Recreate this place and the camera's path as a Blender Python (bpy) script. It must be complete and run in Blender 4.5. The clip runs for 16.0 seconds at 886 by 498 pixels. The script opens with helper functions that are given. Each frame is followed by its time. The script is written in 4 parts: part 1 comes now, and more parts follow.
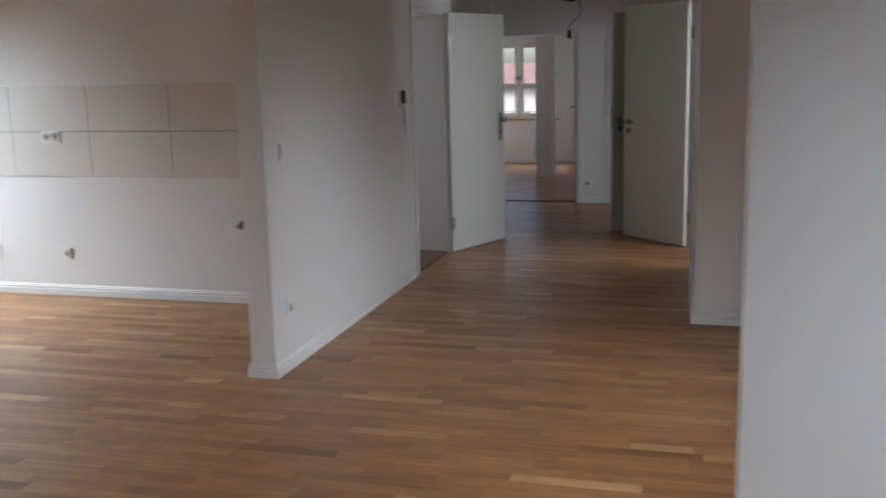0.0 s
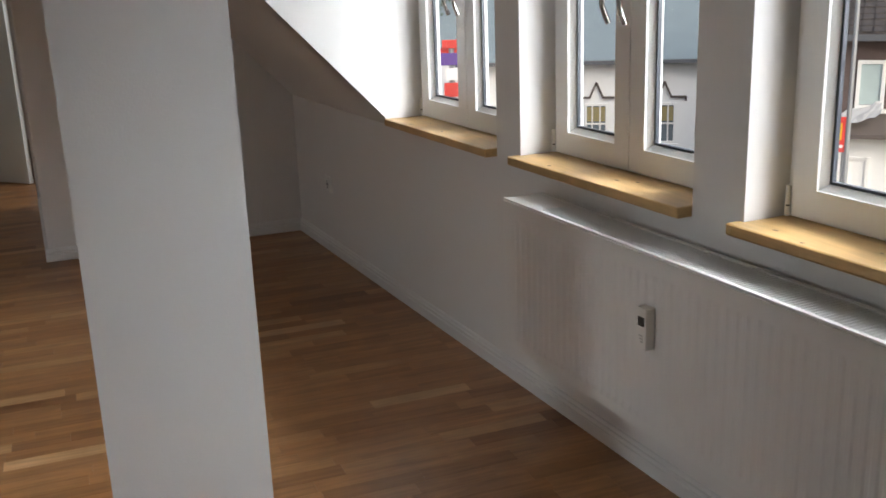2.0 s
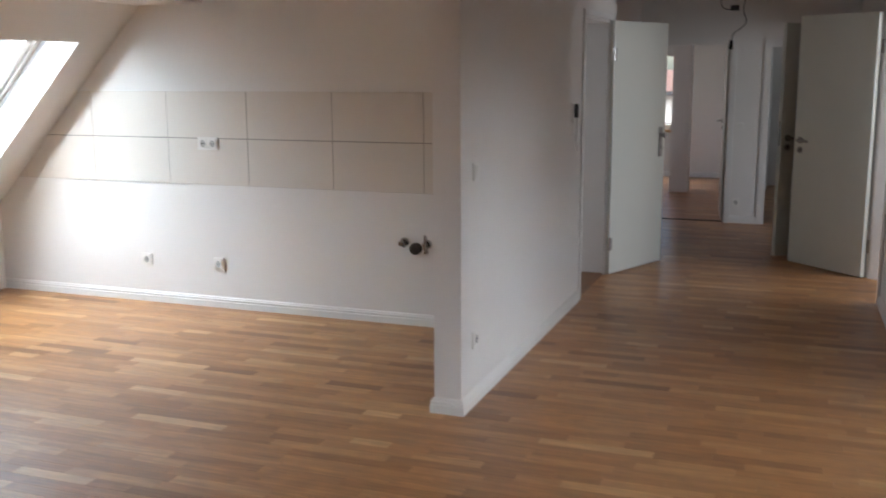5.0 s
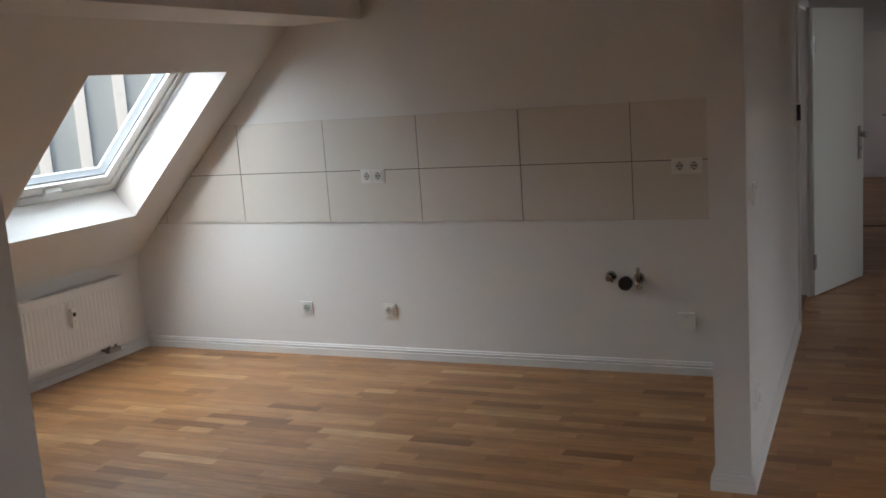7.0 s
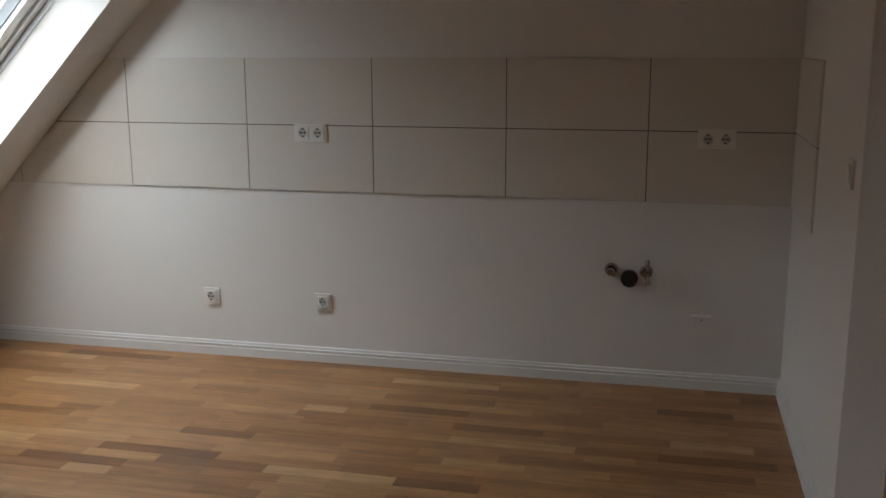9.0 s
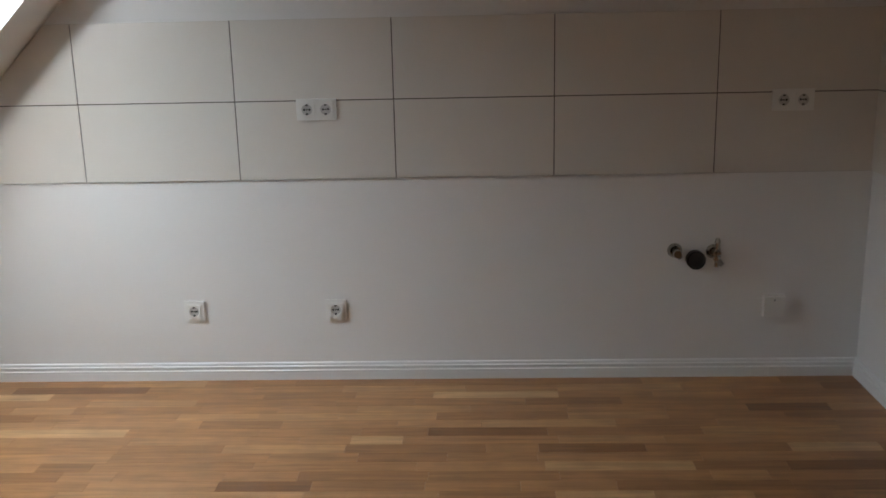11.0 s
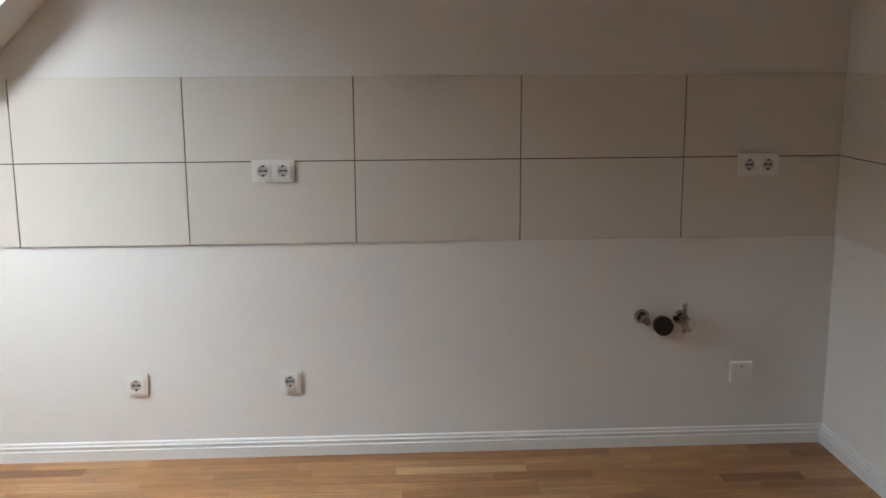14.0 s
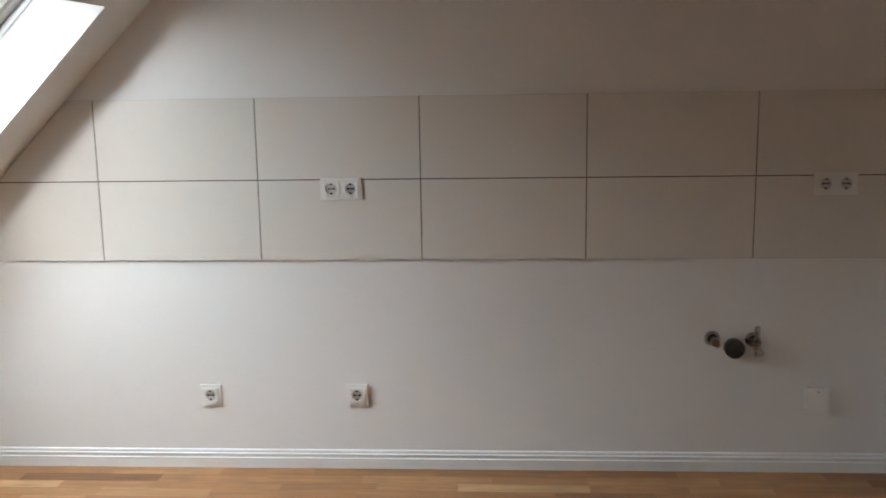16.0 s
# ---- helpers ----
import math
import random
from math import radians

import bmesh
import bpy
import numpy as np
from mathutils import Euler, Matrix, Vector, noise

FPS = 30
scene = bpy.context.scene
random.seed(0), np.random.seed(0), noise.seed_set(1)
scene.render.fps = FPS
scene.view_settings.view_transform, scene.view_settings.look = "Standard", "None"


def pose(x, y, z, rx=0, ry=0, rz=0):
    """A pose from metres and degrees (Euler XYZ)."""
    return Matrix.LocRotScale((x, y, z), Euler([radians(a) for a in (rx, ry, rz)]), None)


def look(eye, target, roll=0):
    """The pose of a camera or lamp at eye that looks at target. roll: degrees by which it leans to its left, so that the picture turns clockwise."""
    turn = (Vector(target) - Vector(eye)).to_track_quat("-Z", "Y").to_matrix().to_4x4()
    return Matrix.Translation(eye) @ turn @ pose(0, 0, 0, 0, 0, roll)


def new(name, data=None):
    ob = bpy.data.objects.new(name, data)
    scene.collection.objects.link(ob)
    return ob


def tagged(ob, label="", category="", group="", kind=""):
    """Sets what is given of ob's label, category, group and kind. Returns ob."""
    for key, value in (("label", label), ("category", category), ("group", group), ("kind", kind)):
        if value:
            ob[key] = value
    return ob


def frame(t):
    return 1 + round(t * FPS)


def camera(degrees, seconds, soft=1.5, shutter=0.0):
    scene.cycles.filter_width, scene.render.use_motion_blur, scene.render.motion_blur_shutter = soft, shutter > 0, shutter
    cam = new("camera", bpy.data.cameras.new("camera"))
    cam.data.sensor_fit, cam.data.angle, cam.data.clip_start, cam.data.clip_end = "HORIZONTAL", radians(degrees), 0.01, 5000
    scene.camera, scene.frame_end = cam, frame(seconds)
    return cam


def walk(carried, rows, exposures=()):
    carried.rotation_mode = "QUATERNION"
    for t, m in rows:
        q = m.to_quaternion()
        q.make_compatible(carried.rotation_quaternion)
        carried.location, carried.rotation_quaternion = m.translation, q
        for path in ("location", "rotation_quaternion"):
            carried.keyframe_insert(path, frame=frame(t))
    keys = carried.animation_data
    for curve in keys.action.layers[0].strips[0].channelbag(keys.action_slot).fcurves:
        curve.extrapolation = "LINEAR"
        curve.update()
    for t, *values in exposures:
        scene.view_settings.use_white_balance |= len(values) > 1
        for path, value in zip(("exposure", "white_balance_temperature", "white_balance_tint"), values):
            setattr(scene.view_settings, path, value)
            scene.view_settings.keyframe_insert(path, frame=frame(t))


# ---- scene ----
cam = camera(48.8, 16.0, soft=1.6, shutter=0.3)

PATH = [
    (0, (2.182, -5.638, 1.513), (1.651, -3.746, 1.138), -1.4),
    (0.5, (2.299, -5.572, 1.495), (2.018, -3.633, 1.094), -2.1),
    (1, (2.304, -5.494, 1.443), (2.385, -3.544, 1.006), -2.2),
    (1.5, (2.292, -5.489, 1.431), (2.755, -3.608, 0.933), -2.5),
    (2, (2.264, -5.506, 1.433), (2.95, -3.708, 0.886), -2.1),
    (2.2, (2.296, -5.526, 1.45), (2.989, -3.734, 0.896), -1.5),
    (2.5, (2.252, -5.505, 1.46), (2.899, -3.688, 0.931), -3.0),
    (3, (2.16, -5.542, 1.458), (2.486, -3.629, 0.972), -2.4),
    (3.5, (1.978, -5.65, 1.489), (2.007, -3.706, 1.021), -2.9),
    (4, (1.863, -5.669, 1.525), (1.602, -3.748, 1.037), -2.0),
    (4.4, (1.759, -5.544, 1.551), (1.305, -3.644, 1.124), -2.7),
    (4.5, (1.732, -5.536, 1.553), (1.237, -3.642, 1.144), -2.7),
    (5, (1.543, -5.416, 1.566), (0.853, -3.575, 1.2), -0.3),
    (5.2, (1.431, -5.377, 1.575), (0.709, -3.541, 1.247), -0.2),
    (7.3, (0.405, -4.806, 1.577), (-0.411, -3.013, 1.233), -4.3),
    (7.5, (0.308, -4.68, 1.591), (-0.55, -2.91, 1.226), -3.1),
    (8, (0.019, -4.522, 1.445), (-0.823, -2.738, 1.114), -0.4),
    (8.5, (-0.358, -4.424, 1.489), (-0.883, -2.53, 1.118), -2.0),
    (8.7, (-0.422, -4.334, 1.485), (-0.911, -2.434, 1.095), -0.8),
    (10.8, (-1.39, -3.74, 1.496), (-1.556, -1.812, 0.989), -4.0),
    (11, (-1.487, -3.7, 1.47), (-1.565, -1.762, 0.98), -1.3),
    (11.5, (-1.599, -3.637, 1.438), (-1.565, -1.681, 1.02), -1.7),
    (12, (-1.666, -3.573, 1.457), (-1.562, -1.611, 1.083), -0.4),
    (12.5, (-1.698, -3.556, 1.474), (-1.57, -1.599, 1.083), -1.3),
    (13, (-1.705, -3.557, 1.471), (-1.557, -1.602, 1.078), -1.5),
    (13.5, (-1.706, -3.553, 1.459), (-1.554, -1.593, 1.088), -1.2),
    (14, (-1.686, -3.544, 1.467), (-1.578, -1.583, 1.092), -0.3),
    (14.5, (-1.695, -3.554, 1.46), (-1.596, -1.584, 1.129), -0.0),
    (15, (-1.638, -3.579, 1.454), (-1.616, -1.605, 1.133), -1.7),
    (15.5, (-1.586, -3.573, 1.425), (-1.576, -1.602, 1.083), -1.8),
    (16, (-1.512, -3.556, 1.503), (-1.633, -1.592, 1.147), -0.9),
]
EXPOSURES = [
    (0.0, 0.92, 6250, 12), (0.5, 1.22, 6350, 12), (1.0, 0.98, 6550, 12), (1.5, 0.80, 6800, 12), (2.0, 0.55, 6800, 12),
    (2.5, 0.36, 7050, 12), (3.0, 0.08, 7350, 12), (3.5, 0.40, 7050, 12), (4.0, 1.15, 6400, 12), (4.5, 1.18, 6300, 12),
    (5.0, 1.14, 6400, 12), (5.2, 0.85, 6450, 12), (7.3, -0.08, 6750, 12), (8.0, -0.42, 6950, 12), (8.7, -0.38, 6900, 12),
    (10.8, -0.15, 6600, 12), (11.5, 0.22, 6700, 12), (12.0, 0.46, 6750, 12), (16.0, 0.44, 6700, 12),
]
walk(cam, [(t, look(eye, target, roll)) for t, eye, target, roll in PATH], EXPOSURES)

# ---- world and sun ----
world = bpy.data.worlds.new("sky")
scene.world = world
world.use_nodes = True
wn = world.node_tree.nodes
sky = wn.new("ShaderNodeTexSky")
sky.sky_type, sky.sun_disc = "NISHITA", False
sky.sun_elevation, sky.sun_rotation = radians(31), radians(180)
sky.air_density, sky.dust_density, sky.ozone_density = 1.0, 2.0, 1.0
wn["Background"].inputs["Strength"].default_value = 0.15
world.node_tree.links.new(sky.outputs["Color"], wn["Background"].inputs["Color"])

sun = new("sun", bpy.data.lights.new("sun", "SUN"))
sun.data.energy, sun.data.angle, sun.data.color = 1.3, radians(60), (1.0, 0.985, 0.96)
sun.matrix_world = look((0, 0, 30), (0, 10, 24.0))


def window_light(name, eye, target, sx, sy, watts, colour=(0.88, 0.94, 1.0)):
    ob = new(name, bpy.data.lights.new(name, "AREA"))
    ob.data.shape, ob.data.size, ob.data.size_y = "RECTANGLE", sx, sy
    ob.data.energy, ob.data.color = watts, colour
    ob.matrix_world = look(eye, target)
    return ob


# area lamps in place of the sky's light, outside and above each window
window_light("dormer_daylight", (6.0, -4.6, 2.9), (3.6, -3.0, 1.2), 4.0, 2.2, 440, (0.86, 0.93, 1.0))
window_light("roof_window_daylight", (-4.3, -0.8, 2.7), (-3.9, -0.8, 1.0), 2.6, 2.6, 172, (0.78, 0.91, 1.0))
window_light("roof_window_side_daylight", (-4.6, -2.7, 1.75), (-3.7, -0.8, 1.45), 2.0, 1.8, 36, (0.76, 0.90, 1.0))
# added fill lamp, sent in through an unseen roof opening behind the camera
window_light("back_fill_light", (-4.75, -5.3, 2.3), (-3.0, 2.0, 1.2), 1.7, 1.7, 175, (0.82, 0.92, 1.0))
window_light("far_window_daylight", (-0.75, 10.1, 3.4), (-0.5, 8.2, 0.9), 1.4, 1.2, 100)
# added fill for the far room, through an unseen gap in its side wall
window_light("far_side_fill_light", (-2.1, 6.8, 1.5), (0.0, 6.8, 1.0), 1.5, 1.2, 3)
window_light("side_window_daylight", (4.4, 2.1, 1.7), (2.2, 1.9, 0.6), 1.7, 1.2, 26)
# weak fill added to lift the dark room; no window is known here
window_light("dark_room_fill_light", (2.75, 6.4, 1.5), (1.0, 6.4, 1.0), 0.8, 1.0, 1.2)
window_light("stair_window_daylight", (-1.95, 1.7, 1.6), (0.0, 1.7, 1.0), 0.9, 1.0, 3.5)


# ---- materials ----
def material(name, base, rough=0.6, metal=0.0, spread=0.0, scale=6.0, bump=0.0, bump_scale=200.0, spec=0.5):
    m = bpy.data.materials.new(name)
    m.use_nodes = True
    nt = m.node_tree
    b = nt.nodes["Principled BSDF"]
    b.inputs["Base Color"].default_value = (*base, 1)
    b.inputs["Roughness"].default_value = rough
    b.inputs["Metallic"].default_value = metal
    b.inputs["Specular IOR Level"].default_value = spec
    tc = nt.nodes.new("ShaderNodeTexCoord")
    if spread:
        n1 = nt.nodes.new("ShaderNodeTexNoise")
        n1.inputs["Scale"].default_value, n1.inputs["Detail"].default_value = scale, 6
        nt.links.new(tc.outputs["Object"], n1.inputs["Vector"])
        ramp = nt.nodes.new("ShaderNodeMapRange")
        ramp.inputs["To Min"].default_value, ramp.inputs["To Max"].default_value = 1 - spread, 1 + spread
        nt.links.new(n1.outputs["Fac"], ramp.inputs["Value"])
        mul = nt.nodes.new("ShaderNodeVectorMath")
        mul.operation = "SCALE"
        mul.inputs[0].default_value = base
        nt.links.new(ramp.outputs["Result"], mul.inputs["Scale"])
        nt.links.new(mul.outputs["Vector"], b.inputs["Base Color"])
        rr = nt.nodes.new("ShaderNodeMapRange")
        rr.inputs["To Min"].default_value, rr.inputs["To Max"].default_value = max(rough - 0.08, 0.02), min(rough + 0.08, 1)
        nt.links.new(n1.outputs["Fac"], rr.inputs["Value"])
        nt.links.new(rr.outputs["Result"], b.inputs["Roughness"])
    if bump:
        n2 = nt.nodes.new("ShaderNodeTexNoise")
        n2.inputs["Scale"].default_value, n2.inputs["Detail"].default_value = bump_scale, 3
        nt.links.new(tc.outputs["Object"], n2.inputs["Vector"])
        bp = nt.nodes.new("ShaderNodeBump")
        bp.inputs["Strength"].default_value, bp.inputs["Distance"].default_value = bump, 0.002
        nt.links.new(n2.outputs["Fac"], bp.inputs["Height"])
        nt.links.new(bp.outputs["Normal"], b.inputs["Normal"])
    return m


def wood(name, tones, per="OBJECT", rough=0.38, along="X", grain=1.0, world_space=True):
    """Wood whose tone changes from piece to piece and whose grain runs along one axis."""
    m = bpy.data.materials.new(name)
    m.use_nodes = True
    nt = m.node_tree
    L, N = nt.links.new, nt.nodes.new
    b = nt.nodes["Principled BSDF"]
    geo, info = N("ShaderNodeNewGeometry"), N("ShaderNodeObjectInfo")
    rnd = info.outputs["Random"] if per == "OBJECT" else geo.outputs["Random Per Island"]
    tc = N("ShaderNodeTexCoord")
    ramp = N("ShaderNodeValToRGB")
    el = ramp.color_ramp.elements
    while len(el) < len(tones):
        el.new(0.5)
    for i, (p, c) in enumerate(tones):
        el[i].position, el[i].color = p, (*c, 1)
    L(rnd, ramp.inputs["Fac"])
    # each piece takes its own stretch of the grain
    off = N("ShaderNodeVectorMath")
    off.operation = "SCALE"
    off.inputs[0].default_value = (37.0, 91.0, 53.0)
    L(rnd, off.inputs["Scale"])
    add = N("ShaderNodeVectorMath")
    L(geo.outputs["Position"] if world_space else tc.outputs["Object"], add.inputs[0])
    L(off.outputs["Vector"], add.inputs[1])
    mp = N("ShaderNodeMapping")
    mp.inputs["Scale"].default_value = (2.2, 34, 34) if along == "X" else (34, 2.2, 34)
    L(add.outputs["Vector"], mp.inputs["Vector"])
    n1 = N("ShaderNodeTexNoise")
    n1.inputs["Scale"].default_value, n1.inputs["Detail"].default_value, n1.inputs["Distortion"].default_value = 1.6, 7, 0.6
    L(mp.outputs["Vector"], n1.inputs["Vector"])
    n2 = N("ShaderNodeTexNoise")
    n2.inputs["Scale"].default_value, n2.inputs["Detail"].default_value = 9.0, 4
    L(add.outputs["Vector"], n2.inputs["Vector"])
    g = N("ShaderNodeMapRange")
    g.inputs["From Min"].default_value, g.inputs["From Max"].default_value = 0.25, 0.75
    g.inputs["To Min"].default_value, g.inputs["To Max"].default_value = 1 - 0.2 * grain, 1 + 0.16 * grain
    L(n1.outputs["Fac"], g.inputs["Value"])
    sp = N("ShaderNodeMapRange")
    sp.inputs["From Min"].default_value, sp.inputs["From Max"].default_value = 0.3, 0.7
    sp.inputs["To Min"].default_value, sp.inputs["To Max"].default_value = 0.86, 1.12
    L(n2.outputs["Fac"], sp.inputs["Value"])
    mm = N("ShaderNodeMath")
    mm.operation = "MULTIPLY"
    L(g.outputs["Result"], mm.inputs[0]), L(sp.outputs["Result"], mm.inputs[1])
    sc = N("ShaderNodeVectorMath")
    sc.operation = "SCALE"
    L(ramp.outputs["Color"], sc.inputs[0]), L(mm.outputs["Value"], sc.inputs["Scale"])
    L(sc.outputs["Vector"], b.inputs["Base Color"])
    rr = N("ShaderNodeMapRange")
    rr.inputs["To Min"].default_value, rr.inputs["To Max"].default_value = rough - 0.07, rough + 0.1
    L(n2.outputs["Fac"], rr.inputs["Value"]), L(rr.outputs["Result"], b.inputs["Roughness"])
    bp = N("ShaderNodeBump")
    bp.inputs["Strength"].default_value, bp.inputs["Distance"].default_value = 0.12, 0.001
    L(n1.outputs["Fac"], bp.inputs["Height"]), L(bp.outputs["Normal"], b.inputs["Normal"])
    return m


OAK = [(0.0, (0.225, 0.092, 0.032)), (0.05, (0.315, 0.143, 0.054)), (0.3, (0.382, 0.182, 0.071)), (0.7, (0.435, 0.217, 0.090)),
       (0.95, (0.49, 0.262, 0.116)), (1.0, (0.60, 0.365, 0.185))]
M_STAVE = wood("oak_stave", OAK, rough=0.33, grain=1.35)
M_STAVES = wood("oak_staves", OAK, per="ISLAND", rough=0.33, grain=1.35)
M_PINE = wood("pine_sill", [(0.0, (0.60, 0.38, 0.155)), (1.0, (0.64, 0.41, 0.18))], rough=0.34, along="Y", grain=0.7)
M_THRESH = wood("brown_threshold", [(0.0, (0.16, 0.08, 0.04)), (1.0, (0.2, 0.1, 0.05))], along="Y")
M_WALL = material("white_wall_paint", (0.82, 0.808, 0.79), 0.85, spread=0.02, scale=1.5, bump=0.25, bump_scale=260)
M_CEIL = material("ceiling_paint", (0.82, 0.808, 0.79), 0.9, spread=0.02, scale=1.3, bump=0.2, bump_scale=220)
M_POST = material("post_paint", (0.78, 0.77, 0.765), 0.8, spread=0.03, scale=2.5, bump=0.3, bump_scale=180)
M_TRIM = material("white_satin_lacquer", (0.82, 0.82, 0.81), 0.35, spread=0.02, scale=3)
M_DOOR = material("white_door_lacquer", (0.73, 0.75, 0.70), 0.4, spread=0.02, scale=2)
M_PVC = material("white_pvc", (0.84, 0.84, 0.82), 0.3, spread=0.015, scale=4)
M_RAD = material("white_radiator_enamel", (0.83, 0.82, 0.80), 0.55, spread=0.015, scale=5)
M_TILE = material("cream_wall_tile", (0.735, 0.695, 0.64), 0.32, spread=0.03, scale=5, bump=0.06, bump_scale=60)
M_GROUT = material("grey_brown_grout", (0.15, 0.13, 0.11), 0.9, spread=0.15, scale=30)
M_PLASTIC = material("white_plastic", (0.84, 0.83, 0.80), 0.28)
M_DARK = material("dark_plastic", (0.025, 0.024, 0.024), 0.45, spread=0.2, scale=40)
M_HOLE = material("socket_pin_hole", (0.03, 0.03, 0.03), 0.6)
# grey for the shade inside socket wells and for the meter's print
M_WELL_SHADE_PRINT = material("well_shade_and_print_grey", (0.58, 0.57, 0.55), 0.5)
M_GASKET = material("black_gasket", (0.03, 0.035, 0.045), 0.5)
# grey of the roof window's gasket and of the shade in its gap
M_SEAL_GAP_SHADE = material("grey_seal_and_gap_shade", (0.20, 0.215, 0.23), 0.5, spread=0.1, scale=20)
M_CHROME = material("chrome", (0.42, 0.41, 0.39), 0.14, 1.0, spread=0.06, scale=30)
M_STEEL = material("brushed_steel", (0.35, 0.34, 0.33), 0.32, 1.0, spread=0.1, scale=40)
M_PIPE = material("grey_pipe", (0.10, 0.10, 0.11), 0.5, spread=0.1, scale=20)
M_ALU = material("light_grey_aluminium", (0.60, 0.62, 0.64), 0.4, 0.6, spread=0.05, scale=12)
M_SUB = material("dark_joint", (0.06, 0.035, 0.02), 0.9)


def glass_material():
    m = bpy.data.materials.new("window_glass")
    m.use_nodes = True
    b = m.node_tree.nodes["Principled BSDF"]
    b.inputs["Base Color"].default_value = (0.97, 0.99, 0.98, 1)
    b.inputs["Roughness"].default_value, b.inputs["IOR"].default_value = 0.0, 1.05
    b.inputs["Transmission Weight"].default_value = 1.0
    return m


M_GLASS = glass_material()


# ---- building helpers ----
def mesh_object(name, bm, mat, parent=None, label="", smooth=False, bevel=0.0):
    if bevel:
        bmesh.ops.bevel(bm, geom=[e for e in bm.edges if e.is_manifold and e.calc_face_angle(0) > 0.6], offset=bevel, segments=2, affect="EDGES", profile=0.5)
    bmesh.ops.recalc_face_normals(bm, faces=bm.faces)
    me = bpy.data.meshes.new(name)
    bm.to_mesh(me)
    bm.free()
    me.materials.append(mat)
    if smooth:
        for p in me.polygons:
            p.use_smooth = True
    ob = new(name, me)
    if parent:
        ob.parent = parent
    return tagged(ob, label) if label else ob


part = mesh_object


def empty(name, m=None):
    ob = new(name)
    ob.empty_display_size = 0.1
    if m is not None:
        ob.matrix_world = m
    return ob


def add_box(bm, lo, hi):
    v = [bm.verts.new((x, y, z)) for x in (lo[0], hi[0]) for y in (lo[1], hi[1]) for z in (lo[2], hi[2])]
    for f in ((0, 1, 3, 2), (4, 6, 7, 5), (0, 4, 5, 1), (2, 3, 7, 6), (0, 2, 6, 4), (1, 5, 7, 3)):
        bm.faces.new([v[i] for i in f])
    return v


def box(lo, hi):
    bm = bmesh.new()
    add_box(bm, lo, hi)
    return bm


def add_prism(bm, points, way):
    """A solid from a flat outline of 3D points, pushed along way."""
    a = [bm.verts.new(p) for p in points]
    c = [bm.verts.new(Vector(p) + Vector(way)) for p in points]
    bm.faces.new(a), bm.faces.new(c[::-1])
    for i in range(len(a)):
        j = (i + 1) % len(a)
        bm.faces.new((a[i], a[j], c[j], c[i]))


def prism(points, way):
    bm = bmesh.new()
    add_prism(bm, points, way)
    return bm


def add_cylinder(bm, start, end, r0, r1=None, n=20):
    a, c = Vector(start), Vector(end)
    d = c - a
    m = Matrix.Translation((a + c) / 2) @ d.to_track_quat("Z", "Y").to_matrix().to_4x4()
    bmesh.ops.create_cone(bm, cap_ends=True, segments=n, radius1=r0, radius2=r0 if r1 is None else r1, depth=d.length, matrix=m)


def cylinder(start, end, r0, r1=None, n=20):
    bm = bmesh.new()
    add_cylinder(bm, start, end, r0, r1, n)
    return bm


def tube(name, points, radius, mat, parent=None, label=""):
    cu = bpy.data.curves.new(name, "CURVE")
    cu.dimensions, cu.bevel_depth, cu.bevel_resolution, cu.resolution_u = "3D", radius, 3, 6
    sp = cu.splines.new("NURBS")
    sp.points.add(len(points) - 1)
    for q, p in zip(sp.points, points):
        q.co = (*p, 1)
    sp.use_endpoint_u, sp.order_u = True, 3
    tmp = bpy.data.objects.new(name, cu)
    me = bpy.data.meshes.new_from_object(tmp)
    bpy.data.objects.remove(tmp)
    me.materials.clear()
    me.materials.append(mat)
    for p in me.polygons:
        p.use_smooth = True
    ob = new(name, me)
    if parent:
        ob.parent = parent
    return tagged(ob, label) if label else ob


def setting(ob, label, category):
    return tagged(ob, label, category, kind="structure")


def wall(name, bm, label="plain white painted plaster wall", mat=None, at=None):
    ob = mesh_object(name, bm, mat or M_WALL)
    if at is not None:
        ob.matrix_world = at
    return setting(ob, label, "wall")


# ---- plan ----
CEIL = 2.45
BACK = -7.2
KNEE_L = -3.90            # knee wall under the roof window
SLOPE = 1.033             # rise of both roof slopes
KNEE_LZ = 0.612
END = 4.78                # far end of the hall
SIDE = pose(2.09, 0, 0, 0, 0, 1.9) @ pose(-2.09, 0, 0)   # the hall's side wall runs slightly askew
DORMER = pose(3.485, 0, 0, 0, 0, 4.16)   # local x: outwards, local -y: along the window wall


def roof_z(x):
    return KNEE_LZ + SLOPE * (x - KNEE_L)


# floor slab under the parquet
setting(mesh_object("floor", box((-4.2, BACK, -0.25), (4.8, 9.1, -0.012)), M_SUB), "oiled oak strip parquet floor with short mixed-tone staves", "floor")

# kitchen wall, cut to the roof slope
xr = KNEE_L + (CEIL - KNEE_LZ) / SLOPE
wall("wall_kitchen", prism([(KNEE_L, 0, -0.01), (-0.006, 0, -0.01), (-0.006, 0, CEIL), (xr, 0, CEIL), (KNEE_L, 0, KNEE_LZ)], (0, 0.15, 0)))
wall("wall_partition", box((-0.006, -1.405, -0.01), (0.125, 1.0, CEIL)), "white painted partition wall ending free in the room")
wall("wall_stair", box((-0.125, 1.87, -0.01), (0.125, 2.1, CEIL)))
wall("wall_hall_left", box((-0.25, 2.1, -0.01), (-0.126, END, CEIL)))
wall("wall_stair_lintel", box((-0.125, 1.0, 1.90), (0.125, 1.87, CEIL)))
wall("wall_stair_side", box((-0.14, 0.15, -0.01), (-0.008, 1.0, CEIL)))
